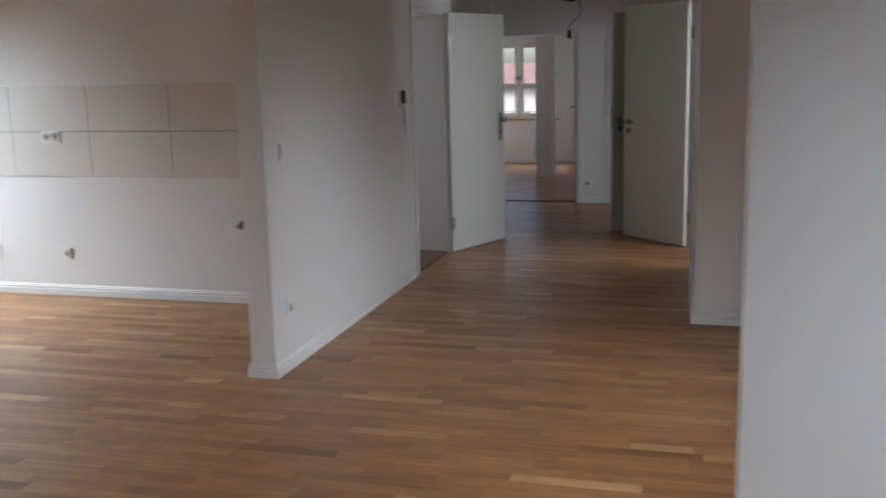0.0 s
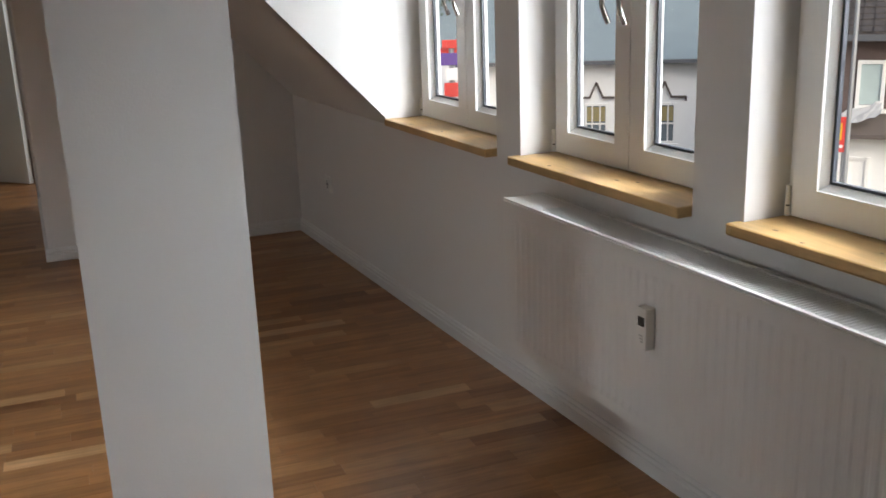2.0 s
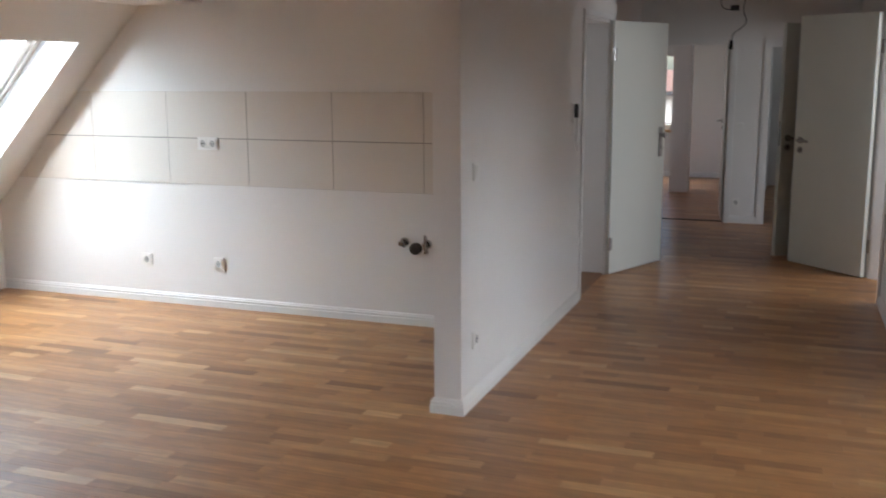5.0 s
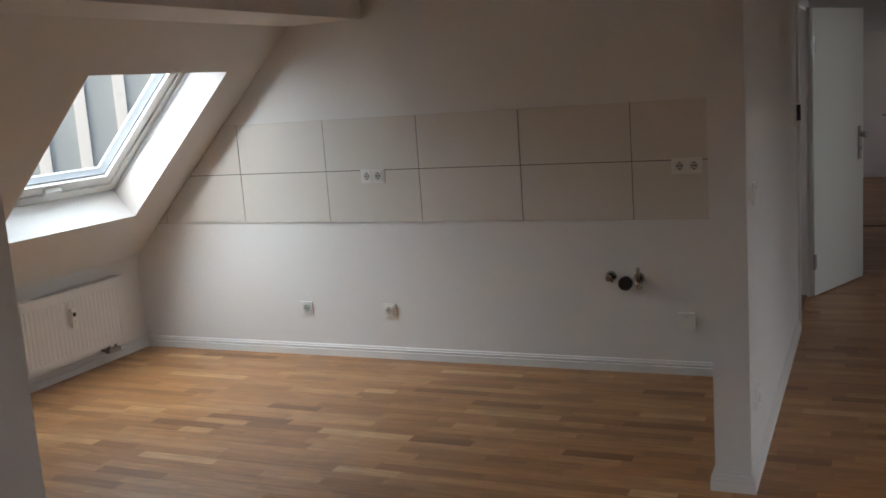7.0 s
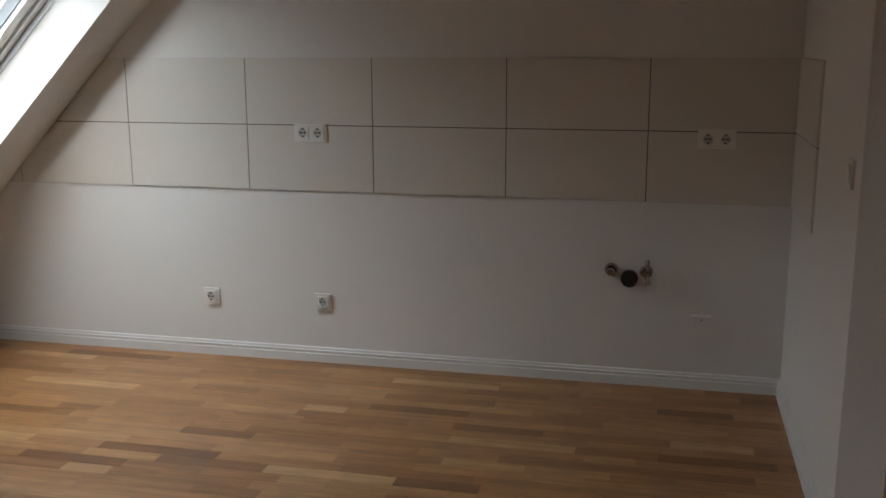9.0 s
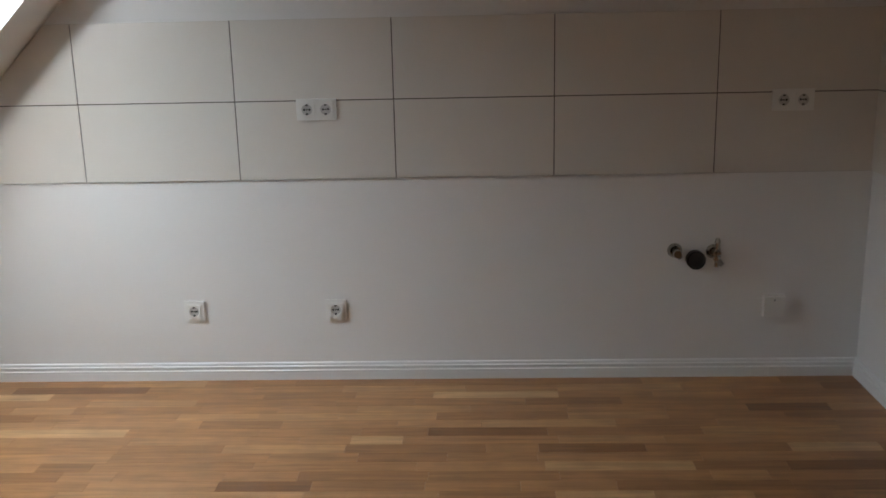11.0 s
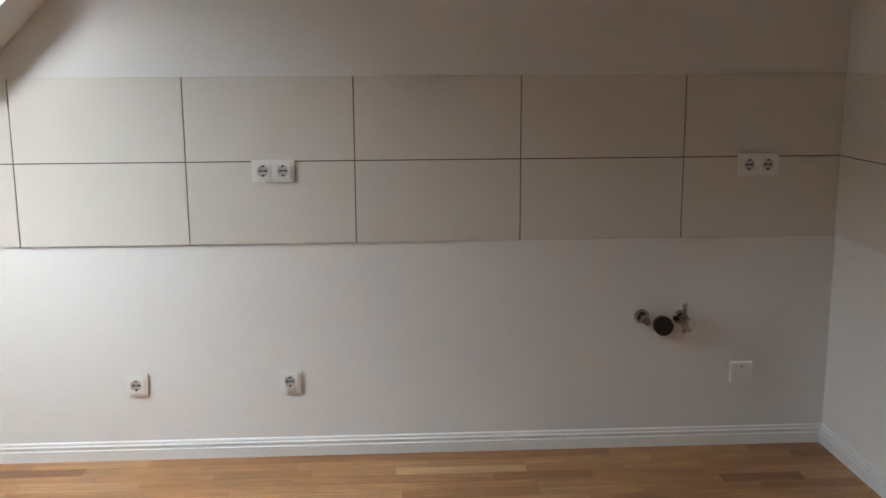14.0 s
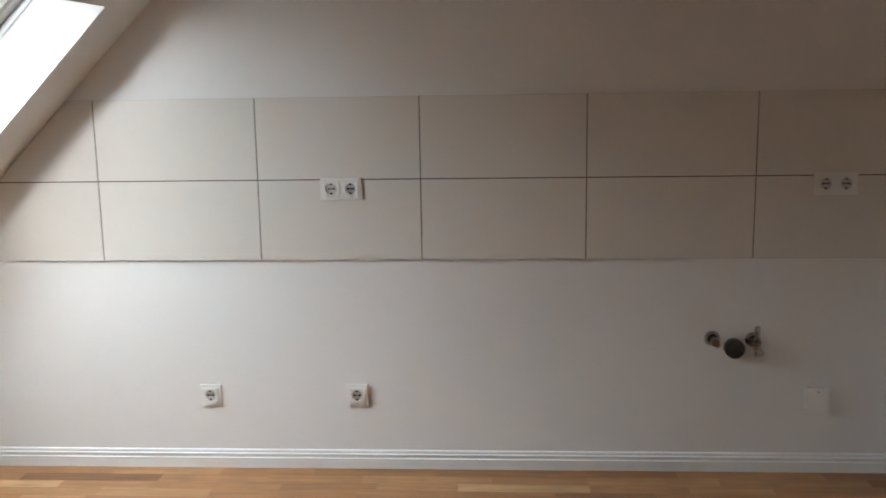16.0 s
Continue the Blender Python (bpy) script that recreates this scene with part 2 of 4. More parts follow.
wall("wall_stairwell_low", box((-1.7, 0.15, -0.01), (-1.6, 2.9, 1.0)))
wall("wall_stairwell_high", box((-1.7, 0.15, 2.15), (-1.6, 2.9, CEIL)))
wall("wall_stairwell_a", box((-1.7, 0.15, 1.0), (-1.6, 1.2, 2.15)))
wall("wall_stairwell_b", box((-1.7, 2.2, 1.0), (-1.6, 2.9, 2.15)))
wall("wall_stairwell_far", box((-1.6, 2.8, -0.01), (-0.25, 2.9, CEIL)))
wall("wall_hall", prism([(2.09, 0, -0.01), (3.7, 0, -0.01), (3.7, 0.12, -0.01), (2.086, 0.12, -0.01)], (0, 0, CEIL + 0.01)))
wall("wall_hall_side", box((2.09, 0.12, -0.01), (2.21, 1.53, CEIL)), at=SIDE)
wall("wall_hall_side_pier", box((2.09, 2.375, -0.01), (2.21, 3.45, CEIL)), at=SIDE)
wall("wall_hall_side_end", box((2.09, 4.25, -0.01), (2.21, END, CEIL)), at=SIDE)
wall("wall_hall_side_lintel", box((2.09, 1.53, 1.95), (2.21, 2.375, CEIL)), at=SIDE)
wall("wall_hall_side_lintel_far", box((2.09, 3.45, 1.9), (2.21, 4.25, CEIL)), at=SIDE)
# end of the hall with two doorways
wall("wall_end_pier", box((0.775, END, -0.01), (1.13, END + 0.12, CEIL)))
wall("wall_end_left", box((-1.72, END, -0.01), (-0.10, END + 0.12, CEIL)))
wall("wall_end_right", box((1.68, END, -0.01), (4.15, END + 0.12, CEIL)))
wall("wall_end_lintel_left", box((-0.10, END, 1.795), (0.775, END + 0.12, CEIL)))
wall("wall_end_lintel_right", box((1.13, END, 1.765), (1.68, END + 0.12, CEIL)))
# far room
FW = (-1.27, -0.07, 0.665, 1.80)
wall("wall_far_low", box((-1.72, 8.9, -0.01), (2.4, 9.15, FW[2])))
wall("wall_far_high", box((-1.72, 8.9, FW[3]), (2.4, 9.15, CEIL)))
wall("wall_far_a", box((-1.72, 8.9, FW[2]), (FW[0], 9.15, FW[3])))
wall("wall_far_b", box((FW[1], 8.9, FW[2]), (2.4, 9.15, FW[3])))
# unseen side wall in four parts; the gap admits the added fill lamp
wall("wall_far_side_low", box((-1.82, END, -0.01), (-1.72, 9.15, 0.85)))
wall("wall_far_side_high", box((-1.82, END, 2.1), (-1.72, 9.15, CEIL)))
wall("wall_far_side_a", box((-1.82, END, 0.85), (-1.72, 6.0, 2.1)))
wall("wall_far_side_b", box((-1.82, 7.6, 0.85), (-1.72, 9.15, 2.1)))
wall("wall_far_between", box((0.95, END + 0.12, -0.01), (1.05, 8.9, CEIL)))
# end wall parts leave an added gap, out of view, for the fill
wall("wall_far_end_low", box((2.4, END + 0.12, -0.01), (2.5, 9.15, 0.9)))
wall("wall_far_end_high", box((2.4, END + 0.12, 2.1), (2.5, 9.15, CEIL)))
wall("wall_far_end_a", box((2.4, END + 0.12, 0.9), (2.5, 5.9, 2.1)))
wall("wall_far_end_b", box((2.4, 6.9, 0.9), (2.5, 9.15, 2.1)))
wall("roof_slope_far", prism([(1.05, 7.0, 2.45), (1.05, 8.2, 1.1), (1.05, 8.2, 2.45)], (1.35, 0, 0)), "white painted sloping attic ceiling in the dark room")
wall("wall_far_knee", box((1.05, 8.2, -0.01), (2.4, 8.3, 1.15)))
# side room behind the hall door, lit by its own window opening
wall("wall_side_low", box((4.05, 0.12, -0.01), (4.15, END, 0.8)))
wall("wall_side_high", box((4.05, 0.12, 2.1), (4.15, END, CEIL)))
wall("wall_side_a", box((4.05, 0.12, 0.8), (4.15, 1.2, 2.1)))
wall("wall_side_b", box((4.05, 3.0, 0.8), (4.15, END, 2.1)))
wall("wall_side_near", box((3.7, 0.0, -0.01), (4.15, 0.12, CEIL)))
# main room: behind the camera and knee wall
wall("wall_back", box((-4.2, BACK - 0.15, -0.01), (4.9, BACK, CEIL)))
wall("wall_knee", box((KNEE_L - 0.25, BACK, -0.01), (KNEE_L, 0.15, KNEE_LZ + 0.02)))

ce = mesh_object("ceiling", box((xr - 0.35, BACK, CEIL), (4.9, 9.1, CEIL + 0.2)), M_CEIL)
setting(ce, "plain white painted ceiling", "ceiling")

# roof slope with the roof window's splayed opening
SU = math.hypot(1, SLOPE)
UP, OUT = Vector((1 / SU, 0, SLOPE / SU)), Vector((-SLOPE / SU, 0, 1 / SU))
R0 = Vector((KNEE_L, 0, KNEE_LZ))
DEEP = 0.27


def on_roof(u, y, w):
    p = R0 + UP * u + OUT * w
    return (p.x, y, p.z)


U0, U1, Y0, Y1 = 0.425, 1.56, -1.395, -0.315     # opening in the room's face
V0, V1 = 0.44, 1.56                 # opening at the window's frame


def roof_slab(u_a, u_b, ya, yb, shift=0.0):
    bm = bmesh.new()
    rings = []
    for u0, u1, y0, y1, w in ((u_a, u_b, ya, yb, 0), (U0, U1, Y0 + shift, Y1 + shift, 0), (V0, V1, Y0 + shift, Y1 + shift, DEEP), (u_a, u_b, ya, yb, DEEP)):
        rings.append([bm.verts.new(on_roof(u, y, w)) for u, y in ((u0, y0), (u1, y0), (u1, y1), (u0, y1))])
    for a, c in zip(rings, rings[1:] + rings[:1]):
        for i in range(4):
            j = (i + 1) % 4
            bm.faces.new((a[i], a[j], c[j], c[i]))
    return bm


# opening added out of view so the back fill lamp reaches the room
wall("roof_slope_back", roof_slab(-0.05, 2.62, BACK, -3.9, -4.2), "white painted sloping attic ceiling with an unseen opening added for fill light")
wall("roof_slope", roof_slab(-0.05, 2.62, -3.9, 0.15), "white painted sloping attic ceiling with a roof window opening")
wall("beam_left", box((-2.58, BACK, 1.97), (-2.10, 0, CEIL)), "boxed white purlin beam under the roof slope")
wall("beam_right", box((2.26, BACK, 2.02), (2.595, 0, CEIL)), "boxed white purlin beam above the post")

# window wall with knee part, openings and dormer
SILL_Z, HEAD = 0.80, 2.0
OPEN = [(1.5, 2.42), (2.585, 3.465), (3.655, 4.55)]
LEN = 7.3
bm = bmesh.new()
add_box(bm, (0, -LEN, -0.01), (0.21, 0, 0.7995))
wall("wall_window_low", bm, at=DORMER)
edges = [1.38] + [v for o in OPEN for v in o] + [LEN]
for i, (a, c) in enumerate(zip(edges[::2], edges[1::2])):
    wall("wall_window_pier_%d" % (i + 1), box((0, -c, 0.7995), (0.21, -a, HEAD)), at=DORMER)
wall("wall_window_high", box((0, -LEN, HEAD), (0.21, -1.38, CEIL)), at=DORMER)
# roof slope beside the dormer, and the dormer's cheek above it
SLR = 1.045
wall("roof_slope_right", prism([(0, -0.0, 0.79), (-1.35, 0, 0.79 + SLR * 1.35), (-1.35, 0, 1.02 + SLR * 1.35), (0.25, 0, 0.79), (0.25, 0, 0.79)][:4], (0, -1.49, 0)),
     "white painted sloping attic ceiling beside the dormer", at=DORMER)
wall("dormer_cheek", prism([(0.0, -1.5, 0.79), (-1.35, -1.5, 0.79 + SLR * 1.35), (-1.35, -1.5, CEIL), (0.0, -1.5, CEIL)], (0, 0.1, 0)),
     "white painted triangular dormer cheek", at=DORMER)


# posts
def post(lo, hi, label):
    ob = mesh_object("post", box((lo[0], lo[1], -0.008), (hi[0], hi[1], 1.99)), M_POST, bevel=0.006)
    return setting(ob, label, "post")


post((2.254, -3.5), (2.594, -3.22), "square white painted boxed post on the parquet")
post((-2.43, -2.87), (-2.10, -2.62), "square white painted boxed post under the beam")
wall("far_column", box((-0.09, 7.1, -0.01), (0.13, 7.34, CEIL)), "white painted column in the far room")

# ---- skirting ----
PROFILE = [(0, 0), (0.017, 0), (0.017, 0.042), (0.012, 0.045), (0.012, 0.050), (0.015, 0.053), (0.015, 0.059), (0.009, 0.062), (0.009, 0.067), (0.006, 0.072), (0, 0.074)]


def skirting(a, c, m0=0, m1=0, at=None):
    """A moulded board along a wall from a to c, the wall on its left; m0, m1: mitre (+1 outer corner, -1 inner)."""
    a, c = Vector((*a, 0)), Vector((*c, 0))
    d = (c - a).normalized()
    n = Vector((d.y, -d.x, 0))
    bm = bmesh.new()
    p0 = [bm.verts.new(a + n * (x + 0.0005) - d * (x * m0) + Vector((0, 0, z - 0.002))) for x, z in PROFILE]
    p1 = [bm.verts.new(c + n * (x + 0.0005) + d * (x * m1) + Vector((0, 0, z - 0.002))) for x, z in PROFILE]
    bm.faces.new(p0), bm.faces.new(p1[::-1])
    for i in range(len(p0)):
        j = (i + 1) % len(p0)
        bm.faces.new((p0[i], p0[j], p1[j], p1[i]))
    ob = mesh_object("baseboard", bm, M_TRIM)
    if at is not None:
        ob.matrix_world = at
    return setting(ob, "white lacquered moulded wooden baseboard along the wall", "baseboard")


skirting((KNEE_L, 0), (-0.006, 0), -1, -1)
skirting((-0.006, 0), (-0.006, -1.405), -1, 1)
skirting((KNEE_L, BACK), (KNEE_L, 0), 0, -1)
skirting((2.09, 0), (3.485, 0), 1, -1)
skirting((0, 0), (0, -LEN), -1, 0, at=DORMER)
skirting((2.09, 1.46), (2.09, 0), 0, 1, at=SIDE)
skirting((0.125, -1.405), (0.125, 0.93), 1, 0)
skirting((-0.006, -1.405), (0.125, -1.405), 1, 1)
skirting((0.775, END), (1.13, END))
skirting((-0.126, 2.1), (-0.126, END))
skirting((-1.72, 8.9), (0.95, 8.9))

# ---- tiles ----
PITCH, TZ = 0.603, 0.819


def clip_left(pts):
    """Cuts a flat outline in the kitchen wall at the roof slope."""
    out = []
    for i, p in enumerate(pts):
        q = pts[(i + 1) % len(pts)]
        f = lambda r: r[0] - (KNEE_L + (r[1] - KNEE_LZ) / SLOPE) - 0.004
        if f(p) >= 0:
            out.append(p)
        if (f(p) >= 0) != (f(q) >= 0):
            k = f(p) / (f(p) - f(q))
            out.append((p[0] + k * (q[0] - p[0]), p[1] + k * (q[1] - p[1])))
    return out


backsplash = mesh_object("tile_backsplash", prism([(x, -0.0005, z) for x, z in clip_left([(-3.8, TZ + 0.001), (-0.012, TZ + 0.001), (-0.012, TZ + 0.602), (-3.8, TZ + 0.602)])], (0, -0.0055, 0)), M_GROUT)
setting(backsplash, "large cream wall tiles in two rows with dark joints", "backsplash")
for r in range(2):
    for c in range(7):
        x1, z0 = -PITCH * c - (0.009 if c == 0 else 0.0022), TZ + 0.302 * r + 0.0022
        x0, z1 = -PITCH * (c + 1) + 0.0022, TZ + 0.302 * (r + 1) - 0.0022
        pts = clip_left([(x0, z0), (x1, z0), (x1, z1), (x0, z1)])
        if len(pts) > 2:
            part("tile", prism([(x, -0.0007, z) for x, z in pts], (0, -0.0083, 0)), M_TILE, backsplash, bevel=0.0008)
side_splash = mesh_object("tile_backsplash", box((-0.012, -0.603, TZ + 0.001), (-0.0065, -0.012, TZ + 0.602)), M_GROUT)
setting(side_splash, "cream wall tiles on the partition beside the sink connection", "backsplash")
for r in range(2):
    part("tile", box((-0.015, -0.606, TZ + 0.302 * r + 0.0022), (-0.0068, -0.010, TZ + 0.302 * (r + 1) - 0.0022)), M_TILE, side_splash, bevel=0.0008)

# ---- windows of the dormer ----
def casement(index, s0, s1, z0, z1, at, x0=0.125, sill=True, w=0.072, label="white plastic casement window with two sashes and chrome handles"):
    """A two-sash window between s0 and s1 along the wall; x0: its face, outwards from the wall's face."""
    root = empty("window_%d" % index, at)
    setting(root, label, "window")
    y0, y1 = -s1 + 0.002, -s0 - 0.002
    z0, z1 = z0 + 0.002, z1 - 0.002
    fw, mid = 0.058, (y0 + y1) / 2

    def ring(bm, a, c, lo, hi, w, xa, xb):
        add_box(bm, (xa, a, lo), (xb, c, lo + w))
        add_box(bm, (xa, a, hi - w), (xb, c, hi))
        add_box(bm, (xa, a, lo + w), (xb, a + w, hi - w))
        add_box(bm, (xa, c - w, lo + w), (xb, c, hi - w))

    bm = bmesh.new()
    ring(bm, y0, y1, z0, z1, fw, x0 + 0.012, x0 + 0.075)
    part("window_frame", bm, M_PVC, root)
    for side, (a, c) in enumerate(((mid + 0.002, y1 - 0.03), (y0 + 0.03, mid - 0.002))):
        bm = bmesh.new()
        lo, hi = z0 + 0.034, z1 - 0.034
        # chamfered sash: outer ring, then a bead sloping to the glass
        ring(bm, a, c, lo, hi, w, x0 - 0.006, x0 + 0.055)
        sash = part("sash", bm, M_PVC, root, bevel=0.003)
        bm = bmesh.new()
        ga, gc, gl, gh = a + w, c - w, lo + w, hi - w
        b = 0.016
        o = [(ga, gl), (gc, gl), (gc, gh), (ga, gh)]
        i = [(ga + b, gl + b), (gc - b, gl + b), (gc - b, gh - b), (ga + b, gh - b)]
        for k in range(4):
            j = (k + 1) % 4
            p = [(x0 + 0.002, *o[k]), (x0 + 0.002, *o[j]), (x0 + 0.02, *i[j]), (x0 + 0.02, *i[k])]
            q = [(x0 + 0.03, *o[k]), (x0 + 0.03, *o[j]), (x0 + 0.03, *i[j]), (x0 + 0.03, *i[k])]
            pv, qv = [bm.verts.new(v) for v in p], [bm.verts.new(v) for v in q]
            bm.faces.new(pv), bm.faces.new(qv[::-1])
            for n in range(4):
                bm.faces.new((pv[n], pv[(n + 1) % 4], qv[(n + 1) % 4], qv[n]))
        part("glazing_bead", bm, M_PVC, sash)
        bm = bmesh.new()
        ring(bm, ga + b, gc - b, gl + b, gh - b, 0.007, x0 + 0.018, x0 + 0.031)
        part("gasket", bm, M_GASKET, sash, "black rubber gasket")
        pane = part("pane", box((x0 + 0.026, ga + 0.004, gl + 0.004), (x0 + 0.03, gc - 0.004, gh - 0.004)), M_GLASS, sash)
        pane.visible_shadow = False
        # curved lever handle hanging from its rosette on the meeting stile
        hy = a + w / 2 if side == 0 else c - w / 2
        hz = z0 + 0.60
        part("handle_rosette", box((x0 - 0.018, hy - 0.014, hz - 0.032), (x0 - 0.006, hy + 0.014, hz + 0.032)), M_CHROME, sash, "chrome rosette", bevel=0.005)
        bow = 1 if side == 0 else 0.6
        tube("window_handle", [(x0 - 0.014, hy, hz), (x0 - 0.044, hy, hz), (x0 - 0.058, hy + 0.006 * bow, hz - 0.006), (x0 - 0.066, hy + 0.020 * bow, hz - 0.04),
                               (x0 - 0.066, hy + 0.024 * bow, hz - 0.078), (x0 - 0.058, hy + 0.016 * bow, hz - 0.11), (x0 - 0.05, hy + 0.010 * bow, hz - 0.132)],
             0.0085, M_CHROME, sash, "chrome curved lever handle")
    if not sill:
        return root
    hinge = bmesh.new()
    add_cylinder(hinge, (x0 - 0.006, y1 - 0.016, z0 + 0.058), (x0 - 0.006, y1 - 0.016, z0 + 0.105), 0.0065, n=12)
    add_cylinder(hinge, (x0 - 0.006, y1 - 0.016, z0 + 0.030), (x0 - 0.006, y1 - 0.016, z0 + 0.054), 0.0065, n=12)
    part("hinge_cover", hinge, M_PLASTIC, root)
    # dark ring puts the shade of the slit between the covers into colour
    part("hinge_gap_shade", cylinder((x0 - 0.006, y1 - 0.016, z0 + 0.0535), (x0 - 0.006, y1 - 0.016, z0 + 0.0585), 0.005, n=10), M_DARK, root, "dark ring for the shaded gap between hinge covers")
    bm = bmesh.new()
    add_box(bm, (-0.045, -s1 + 0.004, z0 - 0.002), (x0 + 0.01, -s0 - 0.004, z0 + 0.028))
    add_box(bm, (-0.045, -s0 - 0.004, z0 - 0.002), (-0.001, -s0 + 0.014, z0 + 0.028))
    bmesh.ops.remove_doubles(bm, verts=bm.verts, dist=0.0005)
    part("window_sill", bm, M_PINE, root, "varnished knotty pine window sill", bevel=0.004)
    # small knots in the pine
    rk = random.Random(index)
    for _ in range(5):
        kx, ky, r = rk.uniform(-0.03, 0.1), rk.uniform(-s1 + 0.1, -s0 - 0.1), rk.uniform(0.003, 0.007)
        bk = bmesh.new()
        bmesh.ops.create_circle(bk, cap_ends=True, segments=9, radius=r, matrix=Matrix.Translation((kx, ky, z0 + 0.0284)) @ Matrix.Diagonal((1, 1.7, 1, 1)))
        part("knot", bk, M_THRESH, root)
    return root


for i, (a, c) in enumerate(OPEN):
    casement(i + 1, a, c, 0.80, HEAD, DORMER)


# ---- roof window ----
def roof_window():
    root = empty("window_4")
    setting(root, "white pivoting roof window with aluminium profile in the slope", "window")
    y0, y1 = Y0 + 0.002, Y1 - 0.002

    def ring(u0, u1, a, c, w, wa, wb):
        bm = bmesh.new()
        for p0, p1, q0, q1 in ((u0, u0 + w, a, c), (u1 - w, u1, a, c), (u0 + w, u1 - w, a, a + w), (u0 + w, u1 - w, c - w, c)):
            add_prism(bm, [on_roof(p0, q0, wa), on_roof(p1, q0, wa), on_roof(p1, q1, wa), on_roof(p0, q1, wa)], OUT * (wb - wa))
        return bm

    lo, hi = V0 + 0.002, V1 - 0.002
    part("window_frame", ring(lo, hi, y0, y1, 0.05, DEEP - 0.05, DEEP + 0.06), M_PVC, root)
    # solid grey strip fills the gap; its shade is put into the colour
    part("shadow_gap", ring(lo + 0.05, hi - 0.05, y0 + 0.05, y1 - 0.05, 0.008, DEEP - 0.03, DEEP + 0.05), M_SEAL_GAP_SHADE, root, "grey strip with the shade of the gap beside the sash")
    sash = part("sash", ring(lo + 0.058, hi - 0.058, y0 + 0.058, y1 - 0.058, 0.062, DEEP - 0.04, DEEP + 0.05), M_PVC, root, bevel=0.003)
    part("gasket", ring(lo + 0.12, hi - 0.12, y0 + 0.12, y1 - 0.12, 0.008, DEEP - 0.02, DEEP + 0.03), M_SEAL_GAP_SHADE, sash, "grey rubber gasket")
    bm = bmesh.new()
    add_prism(bm, [on_roof(lo + 0.12, y0 + 0.12, DEEP + 0.005), on_roof(hi - 0.12, y0 + 0.12, DEEP + 0.005), on_roof(hi - 0.12, y1 - 0.12, DEEP + 0.005), on_roof(lo + 0.12, y1 - 0.12, DEEP + 0.005)], OUT * 0.006)
    pane = part("pane", bm, M_GLASS, sash)
    pane.visible_shadow = False
    ym = (y0 + y1) / 2
    bm = bmesh.new()
    add_prism(bm, [on_roof(lo + 0.066, ym - 0.06, DEEP - 0.065), on_roof(lo + 0.092, ym - 0.06, DEEP - 0.065), on_roof(lo + 0.092, ym + 0.06, DEEP - 0.065), on_roof(lo + 0.066, ym + 0.06, DEEP - 0.065)], OUT * 0.025)
    part("latch", bm, M_PLASTIC, root, "white plastic latch", bevel=0.004)
    # thin aluminium channel on the lining beside the frame
    bm = bmesh.new()
    add_prism(bm, [on_roof(V0 + 0.01, y1 - 0.006, DEEP - 0.075), on_roof(V1 - 0.01, y1 - 0.006, DEEP - 0.075), on_roof(V1 - 0.01, y1 - 0.0, DEEP - 0.075), on_roof(V0 + 0.01, y1 - 0.0, DEEP - 0.075)], OUT * 0.018)
    part("lining_trim", bm, M_ALU, root, "grey aluminium lining trim")


roof_window()


